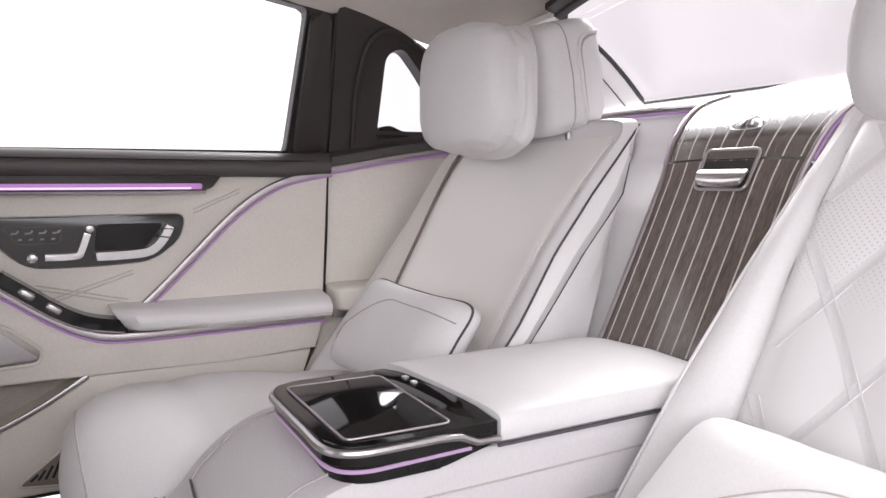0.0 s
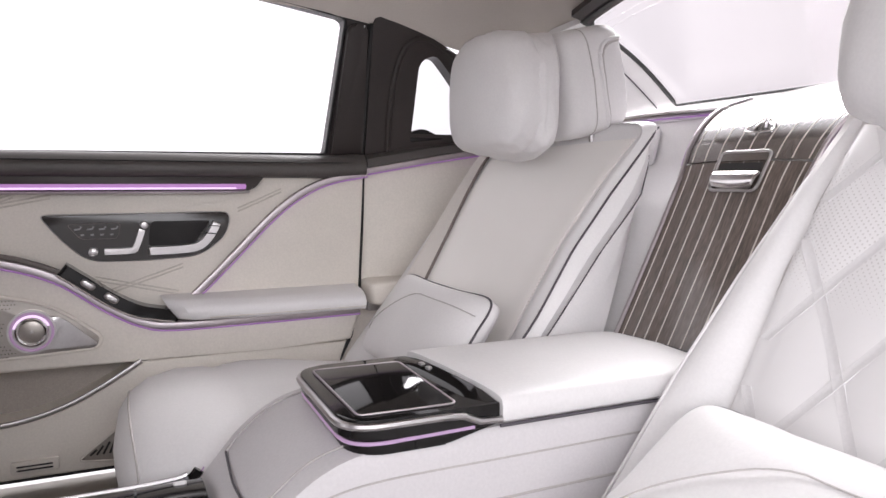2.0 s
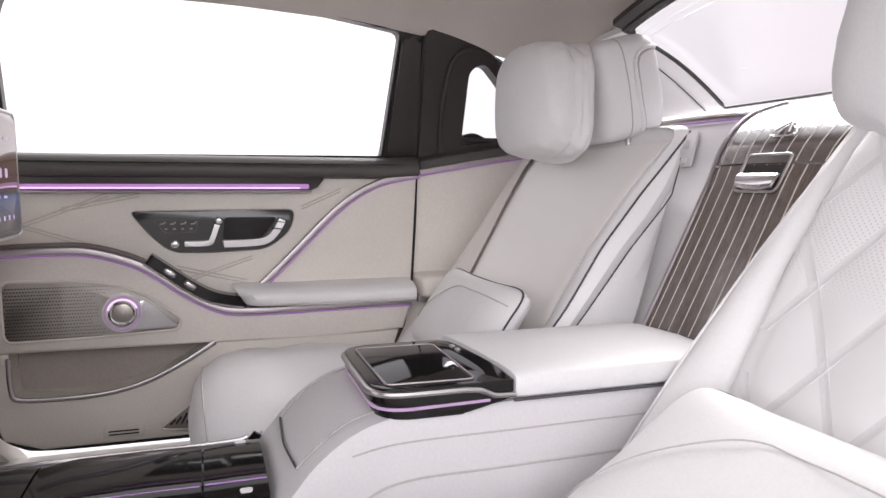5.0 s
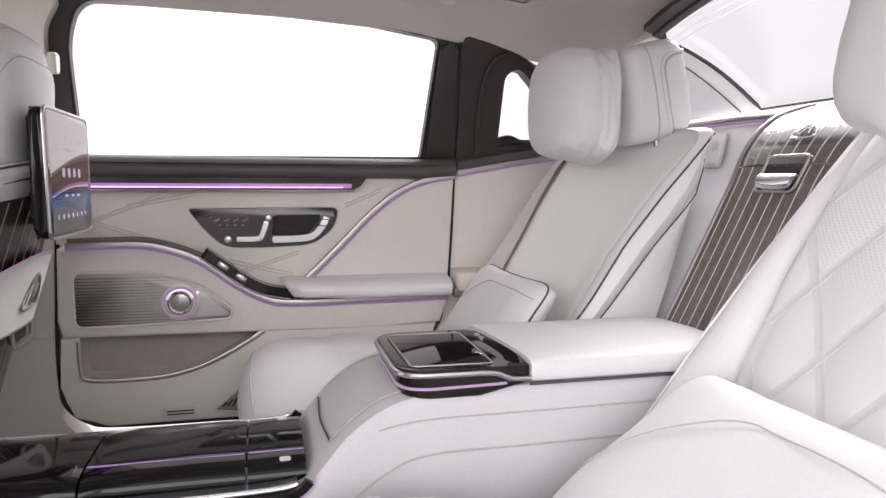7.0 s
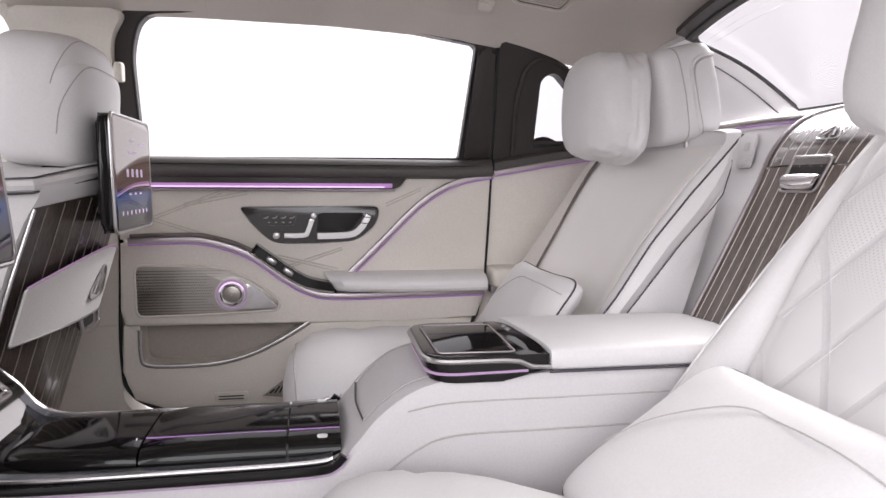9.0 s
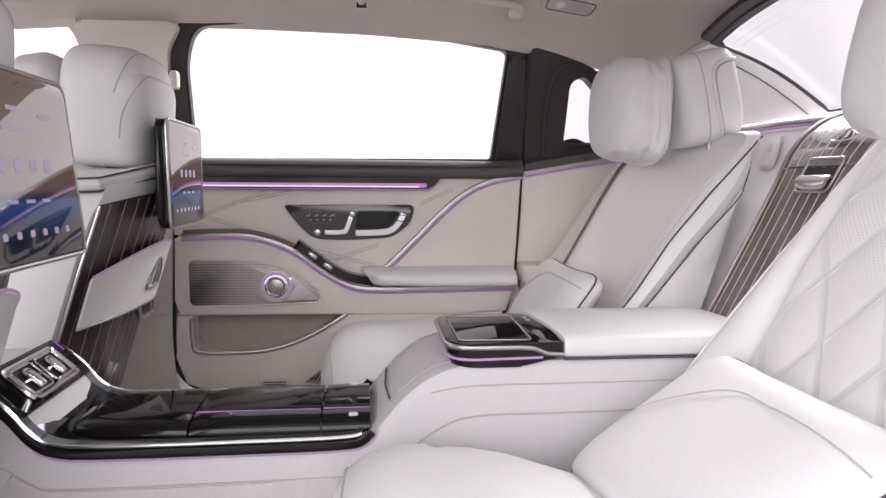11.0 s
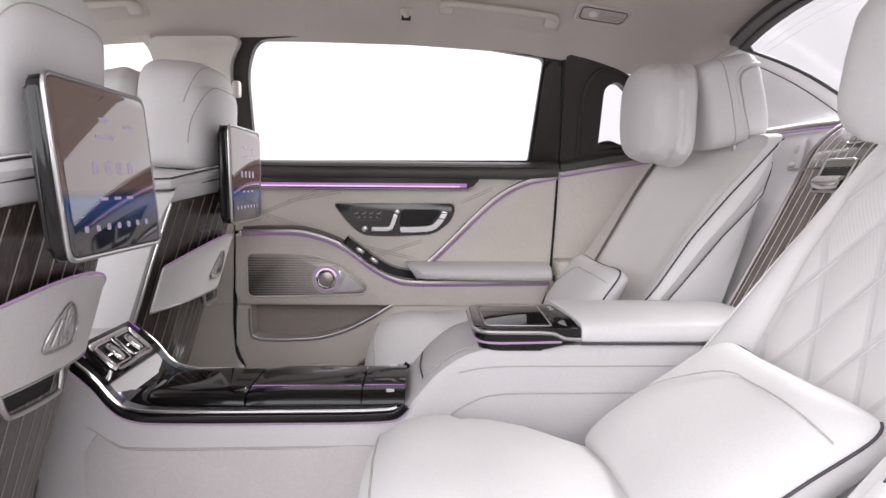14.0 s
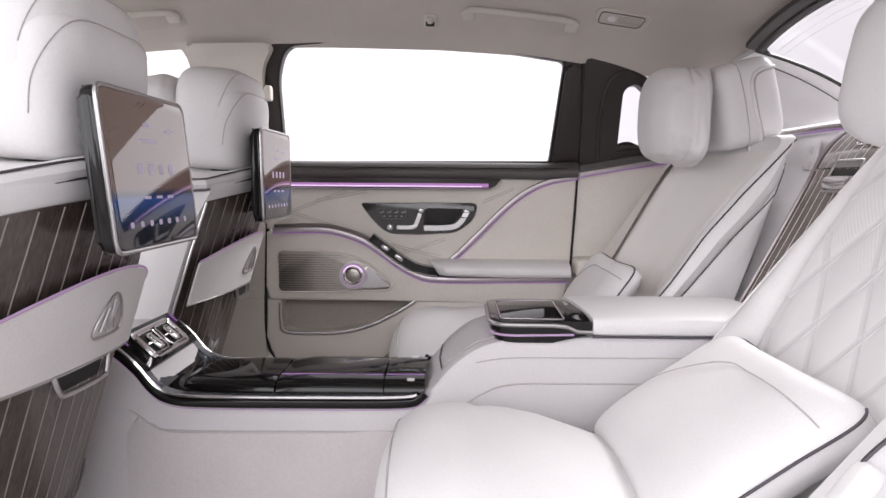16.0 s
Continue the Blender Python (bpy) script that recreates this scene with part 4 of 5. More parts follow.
    if near:
        # smooth leather bands in a diamond lattice
        for j in range(-7, 8):
            for d in (1, -1):
                line = []
                for z in span(z0 + 0.01, z1 - 0.005, 60):
                    w = MIDW + DY * (2 * j + d * (z - 0.533) / DZ)
                    if abs(w) < 0.172:
                        line.append((w, z))
                if len(line) > 4:
                    nw = 0.0085
                    rows = [[b.at(w + e, z, o) for e, o in ((-nw, 0.0034), (-nw * 0.8, 0.0054), (-nw * 0.25, 0.0046), (nw * 0.25, 0.0046), (nw * 0.8, 0.0054), (nw, 0.0034))] for w, z in line]
                    part("quilt_band", loft(rows, closed=False), BAND, back, "smooth leather quilting band")
    # cushion
    rings = []
    for x0, top, bot, w in ((-0.008, 0.235, 0.12, 0.17), (0.0, 0.272, 0.075, 0.205), (0.018, 0.298, 0.05, 0.222), (0.05, 0.318, 0.04, 0.232), (0.10, 0.329, 0.035, 0.238), (0.145, 0.328, 0.035, 0.240), (0.165, 0.323, 0.035, 0.240), (0.185, 0.327, 0.035, 0.241), (0.22, 0.330, 0.035, 0.242), (0.28, 0.328, 0.035, 0.243), (0.38, 0.312, 0.035, 0.245), (0.50, 0.30, 0.035, 0.246), (0.66, 0.30, 0.035, 0.24)):
        sec = []
        x = x0 + nose * max(0.0, 1 - max(0, x0) / 0.3)
        for j in range(48):
            a = 2 * math.pi * j / 48
            cyy, szz = sgnpow(math.cos(a), 0.46), sgnpow(math.sin(a), 0.50)
            crown = ((-0.008 - interp(x0, (0.15, 0.35, 0.5, 0.66), (0, 0.03, 0.05, 0.05))) * near - (0.040 if near else 0.014) * abs(cyy) ** 2.2) * (szz > 0)
            soft = 0.004 * noise.noise(Vector((x0 * 9, cyy * 2.4, 3.0 + s))) * (szz > 0.3)
            sec.append((x + 0.012 * cyy ** 2 * max(0.0, 1 - x0 / 0.10), cy + w * cyy, (top + bot) / 2 + (top - bot) / 2 * szz + crown + soft))
        rings.append(sec)
    cush = part("cushion", loft(rings), WHITE, st, "white leather seat cushion")
    part("cushion_piping", tube([Vector(p) + Vector((-0.001, 0, 0)) for p in rings[2][1:24]], 0.0016), WHITE_SEAM, cush)
    k = 1.0 if near else 0.0
    # headrest and its soft pillow
    hm = pose(0.845 + 0.095 * k, cy + s * 0.008, 0.854 - 0.005 * k, 0, -14 + 6 * k, 0)
    hr = part("headrest", puff(hm, 0.078, 0.134, 0.103, 0.34, 0.40, warp=lambda c: (c.x, c.y * (1 - 0.10 * max(0, -c.z / 0.098)) * (1 - 0.07 * max(0, c.x / 0.078)), c.z), nu=64, nv=36), WHITE, st, "padded white leather headrest")

    def rest(x, v, e):
        """On the headrest's side, at x and at v of its half height."""
        a = max(0.0, max(0.0, 1 - abs(v) ** (2 / 0.34)) ** (0.34 / 0.40) - (abs(x) / 0.078) ** (2 / 0.40))
        y = 0.134 * a ** 0.20 * (1 - 0.10 * max(0.0, -v * 0.103 / 0.098)) * (1 - 0.07 * max(0, x / 0.078))
        return hm @ Vector((x, e * (y + 0.0003), 0.103 * v))
    half = [(-0.022, v) for v in span(-0.96, 0.96, 30)]
    part("headrest_seam", tube([rest(x, v, 1) for x, v in half] + [rest(x, v, -1) for x, v in half[::-1]], 0.0013, closed=True), WHITE_SEAM, hr)
    for e in (-1, 1):
        arch = spline([(0.012, -0.93), (0.004, -0.30), (0.004, 0.25), (0.012, 0.50), (0.032, 0.60), (0.056, 0.62), (0.072, 0.62)], 6)
        part("headrest_seam", tube([rest(x, v, e) for x, v in arch], 0.0026), WHITE_SEAM, hr)
        part("headrest_lip", tube([rest(x - 0.006, v + 0.05, e) for x, v in arch], 0.0052, 0.8), WHITE, hr)
        part("headrest_post", tube([(0.860 + 0.09 * k, cy + e * 0.072, 0.74), (0.856 + 0.10 * k, cy + e * 0.072, 0.79)], 0.006, sides=12), SATIN, st, "steel headrest post")
    pm = pose(0.703 + 0.095 * k, cy + s * 0.004, 0.826, 0, 6 + 8 * k, 0)
    nz = Vector((3.1 + s, 1.7, 9.2))

    def soft(c):
        t = 1 - 0.10 * (c.z / 0.115) ** 2 * (c.y / 0.14) ** 2
        w = noise.noise(Vector((c.x, c.y, c.z)) * 20 + nz) * 0.005 + noise.noise(Vector((c.x, c.y, c.z * 0.6)) * 55 + nz) * 0.0022
        g = 1 + w / 0.1
        x = c.x if c.x < 0 else c.x * 0.60
        if c.x > 0:
            r = max(0.02, 1 - (c.x / 0.080) ** 3.1) ** 0.33
            g *= min(1 / r, 1.75)
            g += 0.035 * math.exp(-((c.x - 0.026) / 0.020) ** 2) * noise.noise(Vector((c.x * 0.4, c.y, c.z)) * 30 + nz)
        g -= 0.045 * math.exp(-((c.x - 0.002) / 0.006) ** 2)
        return (x * t - 0.010 * (c.z / 0.11), c.y * g * (1 - 0.05 * (c.z / 0.11)), c.z * g)
    part("head_pillow", puff(pm, 0.076, 0.139, 0.113, 0.52, 0.60, warp=soft, nu=88, nv=56), WHITE, st, "soft creased white leather head pillow")
    return st


FAR_BACK = Back(0.39, 1, FAR_SEAT, FAR_PIPING, (0.262, 0.255, 0.216))
NEAR_BACK = Back(-0.41, -1, NEAR_SEAT, NEAR_PIPING, (0.245, 0.242, 0.216))
rear_seat(FAR_BACK, "reclined white leather rear seat beside the far door", 0.0)
rear_seat(NEAR_BACK, "reclined white quilted leather rear seat beside the open side", 0.045)

# seat belt across the far seat
sb = thing("seat_belt", (0.74, 0.51, 0.70), "cream woven seat belt running down the seat", "seat belt")
line = [(-0.135 + 0.028 * v, 0.738 - 0.36 * v) for v in span(0, 1, 30)]
bm = bmesh.new()
rows = [[bm.verts.new(FAR_BACK.at(w + e, z, o)) for e, o in ((0.0, 0.009), (-0.048, 0.010), (-0.048, 0.012), (0.0, 0.0115))] for w, z in line]
for a, b in zip(rows, rows[1:]):
    for j in range(4):
        bm.faces.new((a[j], a[(j + 1) % 4], b[(j + 1) % 4], b[j]))
part("webbing", bm, material("cream_webbing", (0.70, 0.66, 0.62), 0.8, grain=0.12, scale=500), sb)
# belt's edge shadow, painted as a dark strip
part("edge", tube([FAR_BACK.at(w + 0.001, z, 0.0095) for w, z in line], 0.0022, 1.6), TAUPE, sb, "dark line painting the shadow along the belt edge")


# ---- lumbar cushions ----
def lumbar(c, half_w, half_h, half_t, tilt, yaw, label, seed, arcs):
    m = pose(*c, 0, tilt, yaw)
    nz = Vector((seed, 4.2, 1.3))

    def soft(p):
        u, v = p.y / half_w, p.z / half_h
        pinch = 1 - 0.14 * (1 - abs(u) ** 2.4) * abs(v) ** 3
        thin = max(0.05, (1 - abs(u) ** 4.0)) ** 0.5 * max(0.05, (1 - abs(v) ** 4.0)) ** 0.5
        w = noise.noise(Vector((p.x * 0, p.y, p.z)) * 14 + nz) * 0.004
        return (p.x * (0.25 + 0.75 * thin) + w * (1 if p.x < 0 else 0), p.y * (1 - 0.08 * (1 - abs(v) ** 2) * abs(u) ** 4), p.z * pinch)
    t = thing("lumbar_cushion", c, label, "cushion", "lumbar cushions")
    b = part("cushion_body", puff(m, half_t, half_w, half_h, 0.34, 0.5, warp=soft, nu=64, nv=36), WHITE, t)
    for arc0, arc1 in arcs:
        rim = []
        for a in span(radians(arc0), radians(arc1), 50):
            y, z = half_w * sgnpow(math.cos(a), 0.36), half_h * sgnpow(math.sin(a), 0.36)
            q = soft(Vector((0.0, y * 1.004, z * 1.004)))
            rim.append(m @ Vector((-0.20 * half_t, q[1], q[2])))
        part("cushion_piping", tube(rim, 0.0020, up=(1, 0, 0)), PIPING, b, "dark piping")
    arc = []
    for u in span(-0.93, 0.93, 30):
        v = 0.52 - 1.15 * max(0.0, u) ** 1.4
        a = max(0.0, (1 - abs(v) ** (2 / 0.34)) ** (0.34 / 0.5) - abs(u) ** (2 / 0.5))
        q = soft(Vector((-half_t * a ** 0.25, half_w * u, half_h * v)))
        arc.append(m @ Vector((q[0] - 0.0022, q[1], q[2])))
    part("cushion_seam", tube(arc, 0.0010), WHITE_SEAM, b)
    return t


lumbar((0.512, 0.338, 0.394), 0.200, 0.100, 0.042, 34, 0, "small white leather lumbar cushion with dark piping", 2.0, [(15, 240)])
lumbar((0.510, -0.424, 0.316), 0.213, 0.160, 0.058, 55, 0, "large white leather lumbar cushion with dark piping", 7.0, [(38, 84), (132, 262), (300, 335)])

# buckle at the near seat's outer side
ss = tagged(part("side_shield", slab(rounded([(0.40, 0.0, 0.02), (0.43, 0.22, 0.06), (0.58, 0.40, 0.08), (0.78, 0.62, 0.06), (1.12, 0.66), (1.12, 0.0)], 0.02), -0.70, -0.675, "y", 0.006), WHITE), "white leather side panel beside the rear seat cushion", "side panel", kind="structure")
bk = thing("belt_buckle", (0.55, -0.70, 0.31), "white seat belt buckle on a dark strap", "belt buckle")
part("buckle_body", puff(pose(0.552, -0.706, 0.352, 0, 35, 0), 0.015, 0.012, 0.032, 0.4, 0.4, nu=24, nv=14), BUTTON, bk)
part("strap", tube(spline([(0.49, -0.702, 0.285), (0.530, -0.703, 0.335), (0.562, -0.704, 0.385), (0.60, -0.704, 0.42)], 6), 0.0028, 0.8), PIPING, bk)


# ---- centre decor panel between the rear seats ----
decor_line = spline([(0.755, 0.375), (0.790, 0.440), (0.860, 0.575), (0.918, 0.690), (0.945, 0.735), (0.985, 0.772), (1.045, 0.802), (1.16, 0.830), (1.37, 0.872)], 8)
decor_len = np.cumsum([0] + [math.dist(a, b) for a, b in zip(decor_line, decor_line[1:])])


def decor_at(d, out=0.0):
    """A point d metres up the panel's front, out metres off it: x, z."""
    x, z = (interp(d, decor_len, [p[i] for p in decor_line]) for i in (0, 1))
    x2, z2 = (interp(d + 0.004, decor_len, [p[i] for p in decor_line]) for i in (0, 1))
    x1, z1 = (interp(d - 0.004, decor_len, [p[i] for p in decor_line]) for i in (0, 1))
    n = Vector((-(z2 - z1), 0, x2 - x1)).normalized()
    return x + n.x * out, z + n.z * out


def decor_half(d):
    return interp(d, (0, 0.33, 0.42, 0.52, 0.90), (0.118, 0.122, 0.135, 0.160, 0.235))


cut = 0.362
dc = thing("centre_panel", (0.85, 0, 0.38), "dark walnut centre panel with pale pinstripes between the rear seats", "panel", kind="structure")


def decor_sheet(d0, d1, n):
    def f(u, v):
        d = d0 + (d1 - d0) * v
        x, z = decor_at(d)
        return Vector((x, u * decor_half(d), z - 0.004 * u * u))
    return sheet(f, span(-1, 1, 12), span(0, 1, n), (0.02, 0, -0.008))


lowp = part("lower_veneer", decor_sheet(0.012, cut - 0.0015, 24), WOOD_LOWER, dc)
topp = part("upper_veneer", decor_sheet(cut + 0.0015, decor_len[-1] - 0.005, 34), WOOD_UPPER, dc)
part("split_line", tube([(*decor_at(0.040, 0.0012)[:1], y, decor_at(0.040, 0.0012)[1] - 0.004 * (y / 0.118) ** 2) for y in span(-0.117, 0.117, 10)], 0.0016), RUBBER, dc)
part("foot_gap", decor_sheet(-0.03, 0.010, 3), RUBBER, dc)
for k in range(-4, 5):
    for d0, d1, own in ((0.014, cut - 0.003, lowp), (cut + 0.003, decor_len[-1] - 0.01, topp)):
        bm = bmesh.new()
        rows = []
        for v in span(0, 1, 26):
            d = d0 + (d1 - d0) * v
            y = k * decor_half(d) / 4.45
            row = []
            for w, o in ((-0.0013, 0.0), (-0.0011, 0.0006), (0.0011, 0.0006), (0.0013, 0.0)):
                x, z = decor_at(d, o)
                row.append(bm.verts.new((x, y + w, z - 0.004 * (y / decor_half(d)) ** 2)))
            rows.append(row)
        for a, b in zip(rows, rows[1:]):
            for j in range(3):
                bm.faces.new((a[j], a[j + 1], b[j + 1], b[j]))
        part("inlay_stripe", bm, STRIPE, own)
for s in (1, -1):
    def side(d, o, e):
        x, z = decor_at(d, o)
        return (x, s * (decor_half(d) + e), z - 0.004)
    part("edge_strip", tube([side(d, 0.002, 0.003) for d in span(0.012, 0.62, 40)], 0.0040), TRIM, dc, "chrome edge strip")
    part("edge_light", tube([side(d, 0.0, 0.010) for d in span(0.36, 0.56, 20)], 0.0016), PURPLE, dc, "thin violet light line")
# handle in the lower veneer
hd = thing("panel_handle", (0.89, 0, 0.66), "satin silver pull handle with dark recess in the centre panel", "handle")
def on_decor(y, d, o):
    x, z = decor_at(d, o)
    return Vector((x, y, z))


def decor_ring(w0, w1, d0, d1, r, o):
    return [on_decor(y, d, o) for y, d in rounded([(-w0, d0), (w0, d0), (w1, d1), (-w1, d1)], r, 5)]


part("surround", tube(decor_ring(0.047, 0.050, cut - 0.055, cut + 0.014, 0.011, 0.003), 0.0026, closed=True, up=(1, 0, 0)), SATIN, hd)
bm = bmesh.new()
bm.faces.new([bm.verts.new(p) for p in decor_ring(0.040, 0.043, cut - 0.036, cut - 0.006, 0.005, 0.0035)])
part("recess", bm, DARKHOLE, hd)
part("upper_plate", sheet(lambda u, v: on_decor(0.046 * u, cut + 0.014 * v - 0.002, 0.0030), span(-1, 1, 6), span(0, 1, 4), (0.004, 0, -0.002)), WOOD_UPPER, hd)
part("pull", sheet(lambda u, v: on_decor(0.044 * u * (1 - 0.16 * (1 - v) ** 3), cut - 0.053 + 0.029 * v + 0.003 * u * u * (1 - v), 0.004 + 0.010 * math.sin(math.pi * (0.15 + 0.7 * v))), span(-1, 1, 18), span(0, 1, 12), (0.005, 0, -0.003)), CHROME, hd)
# emblem on the upper veneer: a rounded triangle with three bars
em = thing("emblem", (0.99, 0, 0.77), "chrome emblem, a plain rounded triangle, on the centre panel", "emblem")
part("emblem_ring", tube([on_decor(y, cut + d, 0.0025) for y, d in spline([(-0.027, 0.056), (0.0, 0.052), (0.027, 0.056), (0.016, 0.075), (0.0, 0.086), (-0.016, 0.075)], 5, True)], 0.0016, closed=True), CHROME, em)
for k in (-1, 0, 1):
    part("emblem_bar", tube([on_decor(k * 0.0115, cut + 0.058, 0.0025), on_decor(k * 0.0055, cut + 0.079 - 0.006 * abs(k), 0.0025)], 0.0024), CHROME, em)


# ---- rear centre console ----
CW = 0.142
con = thing("rear_console", (0.1, 0, 0.03), "white leather centre console with gloss black tray", "console")
top_line = spline([(-0.62, 0.352), (-0.50, 0.356), (-0.462, 0.350), (-0.425, 0.318), (-0.39, 0.276), (-0.35, 0.255), (-0.20, 0.252), (0.0, 0.253), (0.085, 0.262), (0.115, 0.290), (0.150, 0.330), (0.195, 0.362), (0.25, 0.378), (0.35, 0.383), (0.60, 0.386), (0.78, 0.386)], 6)


def console_ring(x, z):
    w = CW + interp(x, (-0.62, -0.40, 0.1, 0.2), (0.01, 0.0, 0.0, 0.0))
    r = 0.020
    pts = [(-w, 0.03), (-w, 0.10), (-w, 0.20), (-w, z - r), (-w + 0.003, z - r * 0.5), (-w + r * 0.35, z - r * 0.12), (-w + r, z)]
    pts += [(-w * 0.4, z + 0.003), (w * 0.4, z + 0.003)]
    pts += [(-y, zz) for y, zz in pts[6::-1]]
    return [(x, y, zz) for y, zz in pts]


# dimmed leather: the sides' weaker light is put into the colour
part("console_body", loft([console_ring(x, z) for x, z in top_line]), DIM_WHITE, con)
# lower sides get darker panels that paint in their shade
for s in (-1, 1):
    low = spline([(-0.462, 0.035), (-0.466, 0.10), (-0.458, 0.17), (-0.430, 0.222), (-0.40, 0.211), (-0.35, 0.200), (-0.10, 0.201), (0.050, 0.203), (0.09, 0.15), (0.09, 0.035)], 5)
    part("lower_side", slab(low, s * (CW - 0.002), s * (CW + 0.0022), "y", 0.001), SHADE_GREIGE, con, "lower side panel, leather darkened for its shade")
    part("front_side", slab(rounded([(-0.61, 0.035), (-0.61, 0.25), (-0.50, 0.248), (-0.425, 0.215), (-0.42, 0.17), (-0.42, 0.10), (-0.42, 0.035)], 0.01), s * (CW - 0.002), s * (CW + 0.0012), "y", 0.001), SHADE_GREIGE, con, "lower side panel, leather darkened for its shade")
# side seams
for s in (-1, 1):
    y = s * (CW + 0.0005)
    part("side_seam", tube(spline([(-0.50, y, 0.252), (-0.44, y, 0.240), (-0.40, y, 0.214), (-0.35, y, 0.203), (-0.10, y, 0.204), (0.055, y, 0.206)], 6), 0.0017), WHITE_SEAM, con)
    part("side_seam", tube(spline([(0.055, y, 0.206), (0.13, y, 0.228), (0.20, y, 0.276), (0.26, y, 0.296), (0.40, y, 0.298), (0.70, y, 0.300)], 6), 0.0017), WHITE_SEAM, con)
    part("side_seam", tube(spline([(-0.425, y, 0.228), (-0.455, y, 0.18), (-0.462, y, 0.10), (-0.458, y, 0.035)], 6), 0.0017), WHITE_SEAM, con)
    part("side_seam", tube(spline([(0.19, y * 0.997, 0.335), (0.26, y, 0.345), (0.45, y, 0.346), (0.74, y, 0.348)], 6), 0.0013), WHITE_SEAM, con)
part("pad_seam", tube(spline([(0.129, -0.10, 0.312), (0.126, -0.05, 0.310), (0.124, 0.0, 0.309), (0.126, 0.05, 0.310), (0.129, 0.10, 0.312)], 6), 0.0016), PIPING, con)
for s in (-1, 1):
    part("pad_seam", tube(spline([(0.129, s * 0.10, 0.3115), (0.15, s * 0.104, 0.334), (0.195, s * 0.106, 0.3665), (0.26, s * 0.106, 0.383)], 6), 0.0014), WHITE_SEAM, con)

# gloss black tray
tray_line = spline([(-0.468, 0.358), (-0.428, 0.322), (-0.398, 0.286), (-0.365, 0.268), (-0.30, 0.263), (-0.10, 0.263), (0.05, 0.265), (0.088, 0.273), (0.106, 0.296)], 6)
TW = 0.126


def tray_ring(x, z):
    return [(x, y, z + dz) for y, dz in ((-TW - 0.004, -0.02), (-TW - 0.004, -0.002), (-TW, 0.0), (TW, 0.0), (TW + 0.004, -0.002), (TW + 0.004, -0.02))]


tray = part("tray", loft([tray_ring(x, z) for x, z in tray_line[:-7]]), BLACK, con, "gloss black tray")
for s in (-1, 1):
    part("tray_rim", tube([(x, s * (CW - 0.001), z + 0.0035) for x, z in tray_line[:-7]], 0.0042, 0.8), CHROME, tray, "chrome rim")
    part("tray_skirt", tube([(x, s * (CW + 0.001), z - 0.0085) for x, z in tray_line[:-3]], 0.0050, 1.5), BLACK, tray)
    part("tray_light", tube([(x, s * (CW + 0.0035), z - 0.0175) for x, z in tray_line], 0.0011), PINK_SOFT, tray, "thin violet light line")
    part("tray_deck", loft([[(x, s * y, z + dz) for y, dz in ((TW - 0.012, 0.0), (TW - 0.012, 0.0035), (CW - 0.003, 0.0035), (CW - 0.003, 0.0))] for x, z in tray_line[:-7]]), DECK, tray)


def lid_ring(x, h, w):
    pts = []
    for j in range(15):
        a = math.pi * j / 14
        pts.append((x, -w * sgnpow(math.cos(a), 0.55), 0.262 + h * sgnpow(math.sin(a), 0.6)))
    return pts


part("front_lid", loft([lid_ring(x, h, w) for x, h, w in ((-0.365, 0.018, 0.080), (-0.33, 0.026, 0.092), (-0.26, 0.028, 0.098), (-0.20, 0.026, 0.102), (-0.187, 0.024, 0.102))]), BLACK, tray, "curved gloss black lid")
part("cup_lid", loft([lid_ring(x, h, w) for x, h, w in ((-0.184, 0.024, 0.102), (-0.14, 0.030, 0.106), (-0.04, 0.031, 0.107), (0.018, 0.030, 0.107))]), BLACK, tray, "curved gloss black lid")
part("rear_lid", loft([lid_ring(x, h, w) for x, h, w in ((0.021, 0.030, 0.107), (0.06, 0.031, 0.107), (0.097, 0.031, 0.107))]), BLACK, tray, "curved gloss black lid")
part("lid_light", tube([(x, -0.066, 0.2905) for x in span(-0.18, 0.016, 6)], 0.0012), PURPLE, tray, "thin violet light line")
part("lid_light", tube([(x, -0.066, 0.2915) for x in span(0.022, 0.096, 4)], 0.0012), PURPLE, tray, "thin violet light line")
for y in (-0.090, 0.075):
    part("lid_button", puff(pose(0.070, y, 0.2895 if y > 0 else 0.2835, 28 if y < 0 else -22, 0, 0), 0.008, 0.009, 0.003, 0.4, 0.4, nu=20, nv=10), BUTTON, tray, "small white button")

